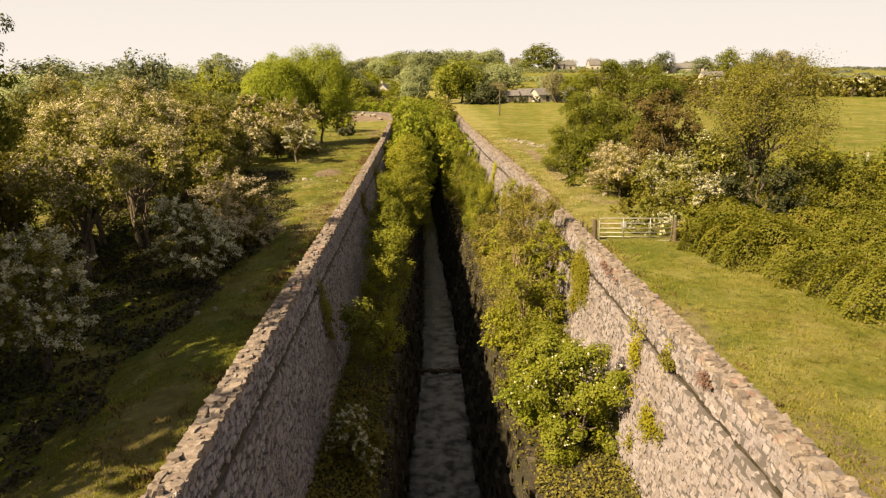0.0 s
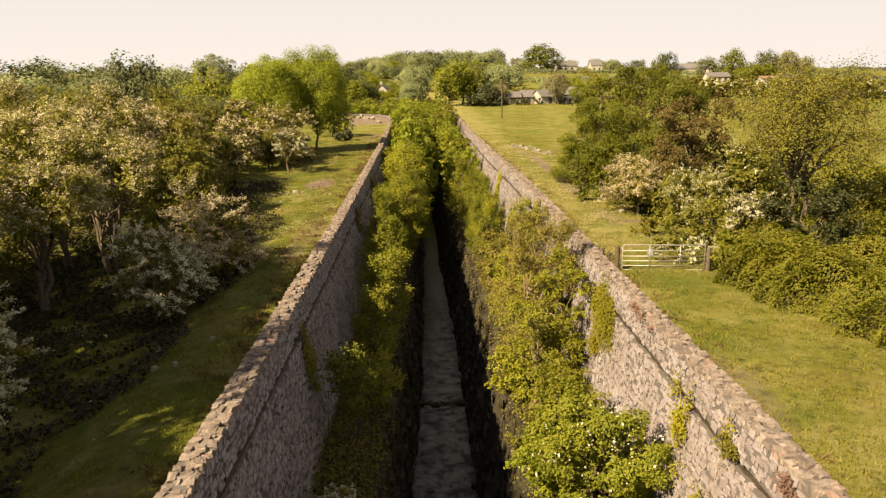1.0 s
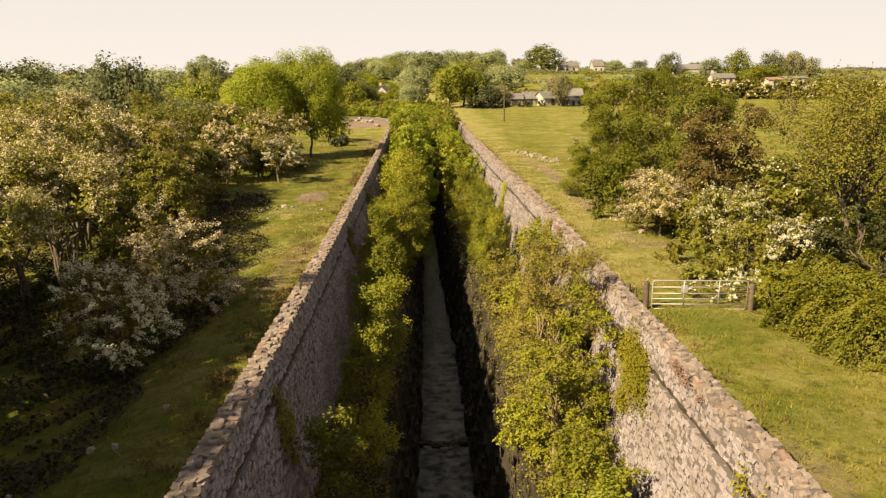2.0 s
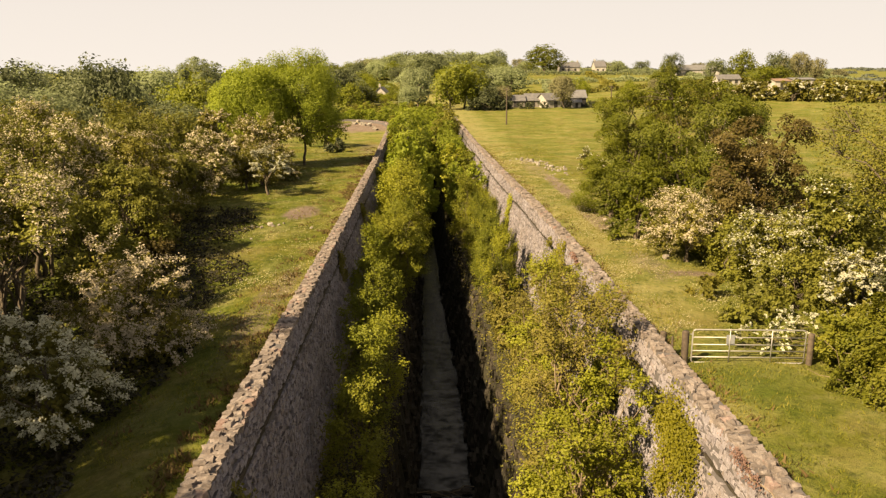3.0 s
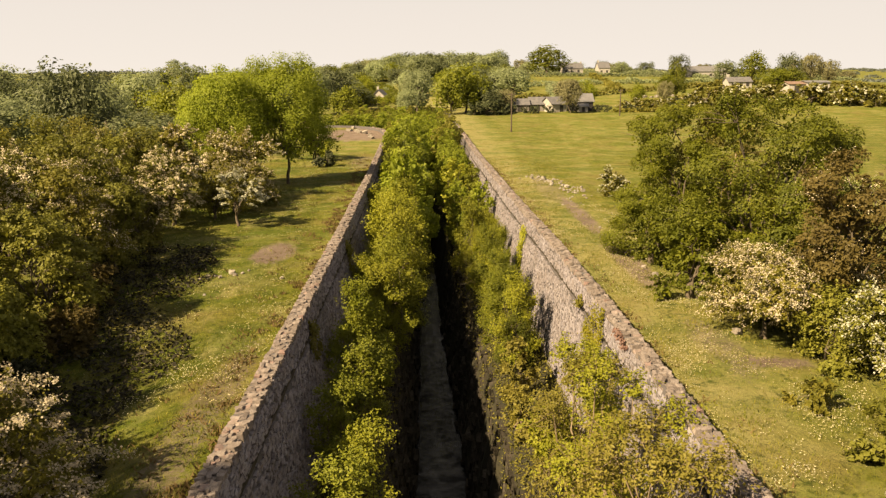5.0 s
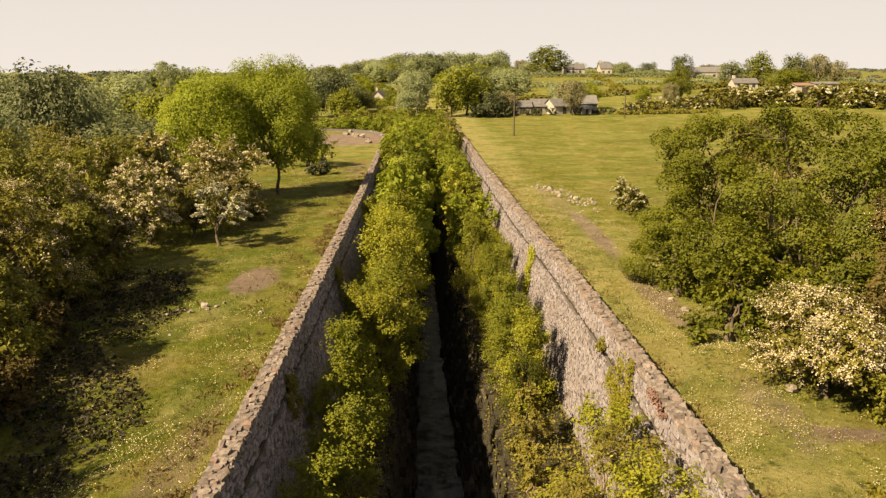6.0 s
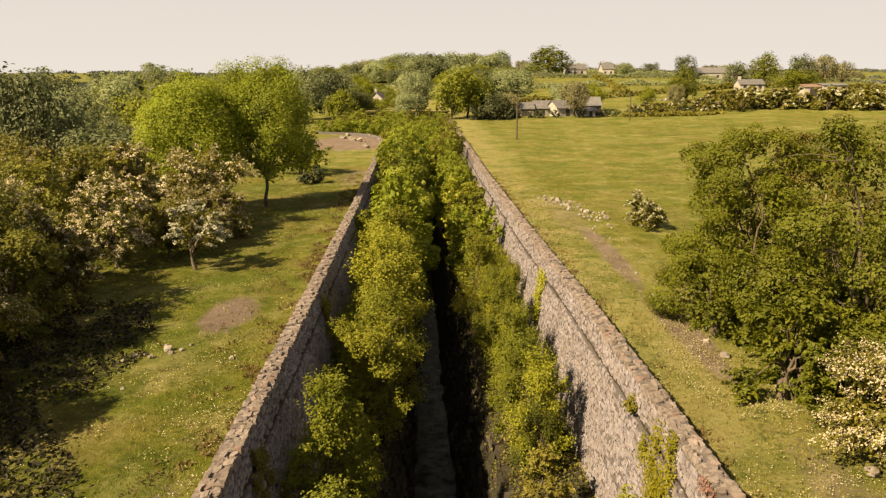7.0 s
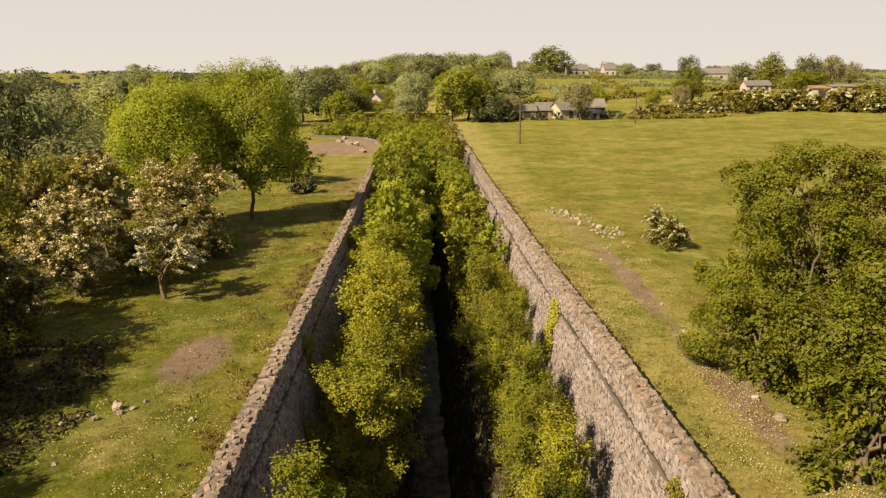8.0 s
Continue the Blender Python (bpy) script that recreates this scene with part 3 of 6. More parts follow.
def build_ground():
    off = np.concatenate([np.arange(0, 14, 0.45), np.arange(14, 40, 1.6), np.geomspace(40, 3600, 34)])
    ys = np.concatenate([-np.geomspace(700, 30, 10), np.arange(-25, 10, 3.0), np.arange(10, 110, 0.5), np.arange(110, 235, 1.6), np.geomspace(236, 4200, 60)])
    n, m = len(ys), len(off)
    X = np.concatenate([left_x(ys)[:, None] - off[::-1][None], right_x(ys)[:, None] + off[None]], 1)
    Y = np.repeat(ys[:, None], 2 * m, 1)
    V = np.stack([X, Y, ground_z(X, Y)], -1).reshape(-1, 3)
    r, c = np.meshgrid(np.arange(n - 1), np.arange(2 * m - 1), indexing="ij")
    hole = (c == m - 1) & (ys[r] > -29) & (ys[r] < 229)
    r, c = r[~hole], c[~hole]
    i = r * 2 * m + c
    me = make_mesh("ground", V, np.stack([i, i + 1, i + 1 + 2 * m, i + 2 * m], -1), mat=M_TURF, smooth=True)
    x, y = V[:, 0], V[:, 1]
    wob = 0.5 * roll_noise(x, y, 1.9) + 0.3 * roll_noise(x + 4, y - 7, 4.1)

    def blob(cx, cy, ax, ay, soft=0.5):
        d = np.hypot((x - cx) / ax, (y - cy) / ay) + wob * 0.22
        return np.clip((1 + soft - d) / soft, 0, 1) * (d < 1 + soft)

    earth = np.zeros(len(V))
    track = 8.6 + 0.5 * np.sin(y / 7)
    for g in (0.95 * blob(-10.6, 64.3, 0.9, 2.0, 0.7), 0.3 * blob(-12.0, 58, 1.6, 1.6, 0.9), 0.95 * blob(-15.5, 150, 6.5, 11, 0.35), 0.6 * blob(-9.9, 110, 1.8, 5, 0.8),
              0.6 * blob(8.7, 49.5, 0.6, 2.5, 0.8), 0.95 * blob(8.5, 62, 0.55, 4.5, 0.7), 0.95 * blob(8.4, 76, 0.5, 6, 0.7), 0.55 * blob(7.8, 88, 1.0, 6, 0.8), 0.9 * blob(10.2, 47.8, 0.9, 0.5, 0.5),
              0.65 * blob(7.7, 15.5, 0.5, 2.2, 0.8), 0.6 * blob(7.2, 25, 0.4, 2.0, 0.9), 0.45 * blob(-7.6, 17, 0.8, 3.5, 0.9), 0.6 * blob(-8.1, 44, 0.6, 5, 0.9)):
        earth = np.maximum(earth, g)
    dry = 0.85 * smooth(7, 1, x - right_x(y)) * (0.35 + 0.65 * smooth(34, 46, y)) * (x > right_x(y) - 0.1) + 0.35 * smooth(2.2, 0.3, left_x(y) - x) * (x < left_x(y) + 0.1)
    dry += 0.10 * smooth(40, 75, y) * (x < 0) * smooth(14, 4, left_x(y) - x) * (y < 170) - (0.33 + 0.09 * smooth(40, 52, y)) * (x < -6) * (y < 120)
    dry += (0.02 + 0.15 * roll_noise(x, y * 2.0, 0.16)) * smooth(8, 20, x - right_x(y)) * (x > 4) * (y < 225)
    for key, val in (("earth", earth), ("dry", dry)):
        a = me.attributes.new(key, "FLOAT", "POINT")
        a.data.foreach_set("value", val.astype(np.float32))
    tagged(new("ground", me), "grazed green and straw-coloured turf with bare earth patches", "ground", kind="structure")


build_ground()


# ---------------------------------------------------------------- walls of the cutting
WALL_Y = np.concatenate([np.arange(-29, 140, 3.0), np.arange(140, 167, 1.0), np.arange(168, 231, 6.0)])


def face_x(side, y, z):
    """Where the canal-side face of a wall stands at height z."""
    base = left_x(y) + THICK if side < 0 else right_x(y) - THICK
    return base - side * BATTER * (TOP - z)


def sweep(section, ys, name, mat):
    """A solid of one cross-section, drawn along the cutting: section(y) gives the ring of (x, z)."""
    rings = np.array([[(x, y, z) for x, z in section(y)] for y in ys])
    n, k = rings.shape[:2]
    i, j = np.meshgrid(np.arange(n - 1), np.arange(k), indexing="ij")
    jn = (j + 1) % k
    Q = np.stack([i * k + j, i * k + jn, (i + 1) * k + jn, (i + 1) * k + j], -1).reshape(-1, 4)
    return make_mesh(name, rings.reshape(-1, 3), Q, mat=mat)


def wall_section(side):
    def ring(y):
        o = left_x(y) if side < 0 else right_x(y)
        back = o + side * 0.02
        t, b = TOP - 0.05, LEDGE - 0.6
        fx = lambda z: float(face_x(side, y, z)) + side * (0.07 if side < 0 else 0.016)
        r = [(back, t), (fx(t), t), (fx(-0.04), -0.04), (fx(-0.04) + side * 0.28, -0.05), (fx(-0.23) + side * 0.28, -0.24), (fx(-0.25), -0.25), (fx(b), b), (back + side * 0.8, b)]
        return r if side < 0 else r[::-1]
    return ring


walls = {}
for side, nm in ((-1, "wall_west"), (1, "wall_east")):
    walls[side] = new(nm, sweep(wall_section(side), WALL_Y, nm, M_MORTAR))
    tagged(walls[side], "tall battered rubble limestone retaining wall with rough coping", "wall", kind="structure")


def groove_section(side):
    def ring(y):
        fx = lambda z: float(face_x(side, y, z)) + side * 0.05
        w = 0.035 * math.sin(y * 3.1) + 0.03 * math.sin(y * 7.7) + 0.02 * math.sin(y * 17.3)
        t = -0.07 if side < 0 else -0.12 - 0.05 * math.sin(y * 1.3) - 0.04 * math.sin(y * 4.9)
        b = -0.22 if side < 0 else -0.18
        r = [(fx(t), t + w), (fx(b), b + w), (fx(b) + side * 0.2, b + w), (fx(t) + side * 0.2, t + w)]
        return r if side < 0 else r[::-1]
    return ring


# a dark strip with wavering edges fills each groove
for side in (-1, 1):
    part_mesh("groove_soil", sweep(groove_section(side), np.arange(-28, 140, 0.35), "groove_soil", M_SHADESTONE), walls[side], "dark strip set in the groove below the parapet")


def edge_x(side, y):
    """The lip of the grassy ledge above the water channel."""
    mid = (left_x(np.minimum(y, 140)) + right_x(y)) / 2
    half = np.interp(y, [0, 60, 90, 140], [2.75, 2.55, 2.1, 1.9])
    return mid - 0.35 + side * half + 0.12 * np.sin(y * 1.7 + side) + 0.08 * np.sin(y * 4.3)


def lean(side, y):
    """How far the side of the channel comes in for each metre of depth."""
    return float(np.interp(y, [35, 50], [0.09, 0.20])) if side < 0 else 0.22


def build_ledge(side, nm):
    def ring(y):
        w = float(face_x(side, y, LEDGE)) + side * 0.4
        e = float(edge_x(side, y))
        s = 0.12 * math.sin(y * 0.9) + 0.08 * math.sin(y * 2.3)
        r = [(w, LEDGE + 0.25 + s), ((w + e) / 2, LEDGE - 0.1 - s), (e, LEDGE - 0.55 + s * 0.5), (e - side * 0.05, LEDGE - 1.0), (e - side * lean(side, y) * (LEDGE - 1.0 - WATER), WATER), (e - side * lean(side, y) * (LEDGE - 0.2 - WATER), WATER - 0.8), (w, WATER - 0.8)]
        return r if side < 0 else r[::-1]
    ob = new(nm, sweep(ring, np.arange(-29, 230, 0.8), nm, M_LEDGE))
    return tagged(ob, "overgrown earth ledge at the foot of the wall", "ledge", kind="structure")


ledges = {-1: build_ledge(-1, "ledge_west"), 1: build_ledge(1, "ledge_east")}
water = make_mesh("water", [(-30, -29, WATER), (9, -29, WATER), (9, 230, WATER), (-30, 230, WATER)], [(0, 1, 2, 3)], mat=M_WATER)
tagged(new("water", water), "dark still canal water mirroring the pale sky", "water", kind="structure")
for yy, nm in ((-29.0, "end_wall_south"), (230.6, "end_wall_north")):
    bm = bmesh.new()
    bmesh.ops.create_cube(bm, size=1)
    bmesh.ops.scale(bm, vec=(36, 0.6, 14), verts=bm.verts)
    bmesh.ops.translate(bm, vec=(-10, yy, -5.5 if yy > 0 else -6.8), verts=bm.verts)
    me = bpy.data.meshes.new(nm)
    bm.to_mesh(me)
    bm.free()
    me.materials.append(M_LEDGE)
    tagged(new(nm, me), "mossy earth bank closing the cutting", "wall", kind="structure")


# ---------------------------------------------------------------- bushes and trees on the west bank
def gz(x, y):
    return float(ground_z(x, y))


def bush(name, x, y, rx, h, leaf, label, seed, category="bush", **k):
    return plant(name, x, y, gz(x, y) - 0.03, rx, h, leaf, label, category, seed, **k)


MAY = dict(bark=M_BARK, lobes=18, clump=0.40, stems=2, low=0.22, stem_r=0.08, tier=0.55, spray=14)
bush("hawthorn_bush", -13.4, 24.4, 2.0, 4.7, M_HAW, "hawthorn bush covered in white may blossom on the turf", 11, leaves=4600, size=0.10, blossom=3.4, bloom_size=0.062, core=0.5, **MAY)
bush("hawthorn_bush", -11.8, 34.2, 1.75, 3.7, M_HAW, "rounded hawthorn bush thick with white blossom", 12, leaves=4600, size=0.10, blossom=3.4, bloom_size=0.062, core=0.5, **MAY)
bush("hawthorn_bush", -11.7, 39.9, 2.4, 4.0, M_HAW, "hawthorn bush with fading pinkish blossom", 13, leaves=5200, size=0.10, blossom=3.2, bloom=M_PNK, bloom_size=0.062, core=0.55, **dict(MAY, low=0.08))
bush("ash_tree", -20.2, 31.0, 3.4, 17.5, M_ASH, "tall thin ash tree above the scrub", 14, "tree", low=0.3, lobes=22, leaves=22000, size=0.15, stem_r=0.14, clump=0.5, billow=7)
# unseen trees, added beside the view to cast shade on the hollow
for i, (x, y, r, h) in enumerate([(-20.0, 4.0, 4.2, 16.0), (-20.8, 10.5, 4.6, 19.0), (-21.2, 17.0, 4.6, 19.5), (-20.5, 21.5, 4.0, 18.0), (-22.6, 25.6, 4.6, 20.0), (-27.0, 31.0, 3.8, 14.0), (-28.5, 39.0, 3.6, 12.5)]):
    bush("ash_tree", x, y, r, h, M_DRK, "dense ash tree added out of view to shade the hollow", 30 + i, "tree", low=0.06, lobes=26, leaves=9000, size=0.40, stem_r=0.16, group="trees west of the hollow", core=0.9, dome=60)
# (x, y, spread, height, kind) of the scrub; kinds: 0 green, 1 olive, 2 in pale blossom, 3 scattered blossom
scrub_near = [(-18.2, 38.2, 2.7, 7.0, 2), (-17.7, 42.8, 2.5, 7.6, 2), (-20.8, 45.0, 2.9, 9.2, 2), (-24.0, 47.5, 3.1, 10.2, 3), (-16.7, 47.8, 1.8, 5.0, 1), (-21.6, 52.6, 2.9, 9.6, 2), (-16.8, 52.6, 2.0, 5.8, 1), (-22.5, 38.5, 2.8, 7.6, 0), (-24.5, 42.5, 2.8, 8.6, 1)]
scrub_mid = [(-21.9, 58.6, 2.5, 7.6, 2), (-25.4, 55.0, 3.0, 9.4, 1), (-20.9, 63.6, 2.9, 8.0, 1), (-21.7, 67.6, 2.3, 5.8, 2), (-18.9, 66.3, 1.7, 3.8, 3), (-19.0, 72.6, 1.9, 5.2, 2), (-23.2, 73.5, 2.3, 6.2, 1), (-18.7, 58.4, 2.3, 6.8, 3), (-18.3, 62.0, 2.0, 5.0, 1)]
scrub_back = [(-26.8, 64.0, 3.0, 7.2, 1), (-29.5, 71.0, 3.2, 6.8, 0), (-27.0, 80.0, 3.2, 6.4, 3), (-31.0, 58.5, 3.4, 8.0, 1), (-34.0, 66.0, 3.5, 7.2, 0), (-36.5, 77.0, 3.6, 6.4, 1), (-16.4, 77.5, 2.0, 3.8, 3), (-24.5, 82.0, 2.6, 6.0, 1), (-15.8, 81.0, 1.7, 3.2, 3)]
for i, (x, y, r, h, kind) in enumerate(scrub_near + scrub_mid + scrub_back):
    label = ("dark green scrub thicket in the shade", "brownish green scrub bush on the bank", "spreading hawthorn bush with pale pinkish blossom", "green hawthorn bush with scattered blossom")[kind]
    k = dict(lobes=18, clump=0.42, stems=3, low=0.10, stem_r=0.08, leaves=9500, size=0.14, tier=0.7, core=0.7)
    if kind == 2:
        k.update(blossom=1.3, bloom=M_PNK, bloom_size=0.07, tier=0.6, spray=16)
    if kind == 2 and h > 6.5:
        k.update(low=0.50 if y < 46 else 0.34, stem_r=0.11)
    if kind == 3:
        k.update(blossom=0.7, bloom=M_PNK, bloom_size=0.066, tier=0.6)
    bush(("scrub_bush", "scrub_bush", "hawthorn_bush", "hawthorn_bush")[kind], x, y, r, h, (M_HAW, M_OLV, M_OLV, M_HAW)[kind], label, 40 + i, **k)
for i, (x, y, r, h) in enumerate([(-15.2, 46.6, 1.7, 1.5), (-15.6, 51.2, 1.7, 1.5), (-16.9, 56.0, 1.7, 1.7)]):
    bush("scrub_bush", x, y, r, h, M_BRO if i else M_GOR, "low brownish scrub bush at the edge of the hollow", 60 + i, leaves=6500, size=0.12, low=0.0, lobes=14, stems=4, stem_r=0.04)
bush("hawthorn_bush", -14.6, 72.0, 1.6, 3.6, M_HAW, "small hawthorn tree white with blossom on a short trunk", 70, leaves=3000, size=0.10, blossom=3.2, bloom_size=0.085, tier=0.7, lobes=14, clump=0.4, low=0.28, stem_r=0.10)
bush("scrub_bush", -17.0, 75.0, 1.6, 3.3, M_HAW, "green bush with a few white flowers", 71, leaves=4738, size=0.158, blossom=0.15, **MAY)
bush("hawthorn_bush", -17.6, 83.5, 2.7, 5.4, M_HAW, "dark hawthorn with faded pink blossom", 72, leaves=6844, size=0.182, blossom=0.9, bloom=M_PNK, bloom_size=0.11, **MAY)
bush("hawthorn_bush", -20.4, 79.0, 1.7, 6.6, M_HAW, "tall hawthorn with fading blossom", 73, leaves=5527, size=0.182, blossom=0.9, bloom=M_PNK, bloom_size=0.11, **MAY)
bush("sycamore_tree", -15.5, 92.0, 4.1, 11.8, M_LIM, "tall bright yellow-green tree with a pale trunk on the bank", 74, "tree", leaves=42000, size=0.15, low=0.17, lobes=30, ragged=0.10, stem_r=0.13, core=0.7, dome=80)
bush("sycamore_tree", -19.6, 88.5, 3.6, 10.9, M_LIM, "broad bright green tree on the bank", 75, "tree", leaves=38000, size=0.15, low=0.16, lobes=26, ragged=0.10, stem_r=0.15, core=0.7, dome=70)
bush("poplar_tree", -37.0, 128.0, 3.6, 12.4, M_FAR, "pale feathery tree just coming into leaf", 79, "tree", leaves=14000, size=0.17, low=0.2, lobes=30, clump=0.6, stems=3, stem_r=0.12, twigs=5, upright=0.1, ragged=0.1, bark=M_TWIG, core=0.3, shell=0.2, billow=7)
bush("scrub_bush", -14.0, 105, 1.2, 1.5, M_DRK, "low dark bush in the tree's shade", 76, leaves=1974, size=0.194, lobes=7, low=0.0)
bush("scrub_bush", -20.5, 90, 2.4, 3.4, M_DRK, "dark undergrowth bush below the trees", 77, leaves=3948, size=0.219, lobes=10, low=0.0, stems=3)
bush("scrub_bush", -16.5, 112, 2.6, 5.0, M_ASH, "green bush at the foot of the trees", 78, leaves=3412, size=0.295, lobes=12, low=0.0, stems=3)

# ---------------------------------------------------------------- bushes and trees on the east bank
bush("alder_tree", 14.9, 39.6, 3.75, 8.9, M_ALD, "spreading tree with thin yellow-green spring leaves", 100, "tree", leaves=34000, size=0.09, low=0.47, fork_at=0.40, lobes=30, stems=2, stem_r=0.11, twigs=9, bark=M_BARK, core=0, clump=0.6, shell=0.1)
bush("ash_tree", 10.9, 63.4, 3.0, 8.4, M_YAS, "dense bright green young ash tree by the path", 101, "tree", leaves=46000, size=0.10, low=0.04, lobes=26, tier=0.75, stems=3, stem_r=0.09, core=0.7, billow=8)
bush("sycamore_tree", 13.1, 56.2, 3.9, 8.8, M_SYC, "dense dark green sycamore by the path", 102, "tree", leaves=52000, size=0.105, low=0.04, lobes=26, tier=0.7, stems=2, stem_r=0.11, core=0.7, billow=8)
bush("hawthorn_tree", 13.4, 50.2, 2.3, 7.4, M_BRO, "bronze-brown hawthorn tree behind the bushes", 103, "tree", leaves=18000, size=0.115, low=0.2, lobes=20, clump=0.4, blossom=0.12, bloom=M_PNK, bloom_size=0.04, core=0.66, ragged=0.1, billow=8)
bush("hawthorn_bush", 10.9, 50.3, 2.1, 3.4, M_HAW, "hawthorn bush heavy with cream blossom", 104, leaves=9000, size=0.11, blossom=2.0, bloom=M_PNK, bloom_size=0.047, core=0.5, **MAY)
bush("hawthorn_bush", 12.9, 45.2, 2.0, 3.6, M_OLV, "hawthorn bush with cream blossom", 105, leaves=9000, size=0.11, blossom=0.9, bloom_size=0.06, core=0.5, **MAY)
bush("hawthorn_bush", 13.4, 39.8, 1.5, 2.8, M_HAW, "small hawthorn with white blossom behind brambles", 106, leaves=4600, size=0.12, blossom=2.2, bloom_size=0.075, core=0.5, **MAY)
bush("scrub_bush", 9.7, 55.3, 1.6, 4.0, M_SYC, "low green bush beside the path", 107, leaves=3948, size=0.158, lobes=9, low=0.0, stems=3)
bush("scrub_bush", 15.0, 45.8, 2.2, 5.0, M_OLV, "yellow-green bush in the thicket", 108, leaves=6844, size=0.169, lobes=14, low=0.0, stems=3, blossom=0.15)
bush("scrub_bush", 18.6, 51.5, 2.6, 4.2, M_SYC, "green bush in the thicket", 109, leaves=6318, size=0.182, lobes=14, low=0.0, stems=3)
bush("scrub_bush", 10.4, 41.6, 1.2, 1.3, M_OLV, "low olive shrub in the grass", 110, leaves=1755, size=0.133, lobes=7, low=0.0, stems=3, stem_r=0.03)
for x, y, r, h, sd in [(8.9, 38.5, 0.9, 0.75, 121), (10.0, 38.9, 0.8, 0.85, 122), (11.2, 39.6, 0.9, 0.9, 123)]:
    bush("cow_parsley", x, y, r, h, M_ASH, "cow parsley in white flower behind the gate", sd, "wild flowers", leaves=1500, size=0.07, blossom=1.2, bloom_size=0.05, lobes=9, low=0.0, stems=4, stem_r=0.012, core=0, group="cow parsley behind the gate")
bush("scrub_bush", 9.6, 44.5, 0.7, 0.8, M_HAW, "low green shrub in the grass", 111, leaves=1170, size=0.133, lobes=6, low=0.0, stems=3, stem_r=0.03)
bush("hawthorn_bush", 12.6, 83.0, 1.5, 1.9, M_HAW, "small shrub with white blossom by the rubble", 112, leaves=3421, size=0.145, blossom=0.5, lobes=10, low=0.0)
bush("scrub_bush", 11.4, 70.0, 1.3, 2.4, M_ASH, "low green bush at the field's edge", 113, leaves=3421, size=0.158, lobes=9, low=0.0, stems=3)
for x, y, r, h, sd in [(10.9, 59.2, 1.9, 4.0, 115), (9.7, 61.2, 1.6, 3.6, 116), (11.6, 52.9, 1.7, 3.6, 117), (12.4, 57.8, 1.9, 3.4, 118), (12.1, 55.0, 1.7, 3.4, 119), (10.9, 57.0, 1.5, 3.0, 120)]:
    bush("scrub_bush", x, y, r, h, M_SYC, "low leafy growth at the foot of the trees", sd, leaves=8000, size=0.125, lobes=14, low=0.0, stems=3, core=0.8)
bush("willow_tree", 13.5, 62.5, 2.3, 8.4, M_WLT, "yellowing olive willow standing between the trees", 114, "tree", leaves=22000, size=0.095, lobes=20, low=0.05, stems=4, spray=40, tier=0.8, billow=7, bark=M_TWIG)


def bramble_bank(seed, n):
    """A thicket that rolls over the ground as one uneven bank: arching canes under a close roof of leaves."""
    r = np.random.default_rng(seed)
    edge_y, edge_x0 = [20.5, 23.7, 26, 29, 33.5, 36, 39, 43], [15.5, 13.2, 12.8, 12.4, 10.4, 10.5, 12.2, 15.0]
    y = r.uniform(21, 42, n)
    lo = np.interp(y, edge_y, edge_x0) + 0.35 * np.sin(y * 2.1) + 0.25 * np.sin(y * 5.3)
    off = 17 * r.random(n) ** 1.5
    x = lo + off
    y = y + np.clip((27 - y) / 6, 0, 1) * (1.3 * np.sin(x * 0.8) + 0.8 * np.sin(x * 2.3 + 1) + 0.5 * r.normal(size=n))
    rise = np.sqrt(np.clip(off / 1.6, 0, 1)) * np.clip((y - 20.8) / 2, 0.2, 1)
    roof = rise * (1.35 + 0.35 * roll_noise(x, y, 0.75) + 0.28 * roll_noise(x + 5, y - 3, 1.7) + 0.14 * roll_noise(x, y + 8, 4.3) + 0.045 * np.clip(y - 24, 0, 20))
    z = np.maximum(roof - np.abs(r.normal(size=n)) * 0.16 * (r.random(n) < 0.7), 0.04)
    step = 0.15
    rel = lambda dx, dy: 0.35 * roll_noise(x + dx, y + dy, 0.75) + 0.28 * roll_noise(x + dx + 5, y + dy - 3, 1.7) + 0.14 * roll_noise(x + dx, y + dy + 8, 4.3)
    slope = np.stack([-(rel(step, 0) - rel(0, 0)) / step - 1.2 * np.clip(1 - off / 1.2, 0, 1), -(rel(0, step) - rel(0, 0)) / step, np.ones(n)], -1)
    top = empty("bramble_thicket", 15.0, 31.0, gz(15.0, 31.0))
    P = np.stack([x - 15.0, y - 31.0, z + ground_z(x, y) - gz(15.0, 31.0)], -1)
    V, Q = leaf_quads(P, unit(unit(slope) + r.normal(size=(n, 3)) * 0.42), 0.105, r)
    part_mesh("crown", make_mesh("crown", V, Q, mat=M_BRA), top)
    canes = []
    for k in range(260):
        i = int(r.integers(n))
        a = np.array([P[i, 0], P[i, 1], float(ground_z(x[i], y[i])) - gz(15.0, 31.0) - 0.05])
        b_ = P[i] + np.array([r.normal() * 0.7, r.normal() * 0.7, 0.12])
        canes.append(tube(bent(a, b_, r, 0.08), np.linspace(0.016, 0.006, 5), 3))
    V, Q = joined(canes)
    part_mesh("cane", make_mesh("cane", V, Q, mat=M_TWIG), top)["kind"] = "stuff"
    tagged(top, "sprawling olive and yellow-green bramble thicket with reddish patches", "bramble")


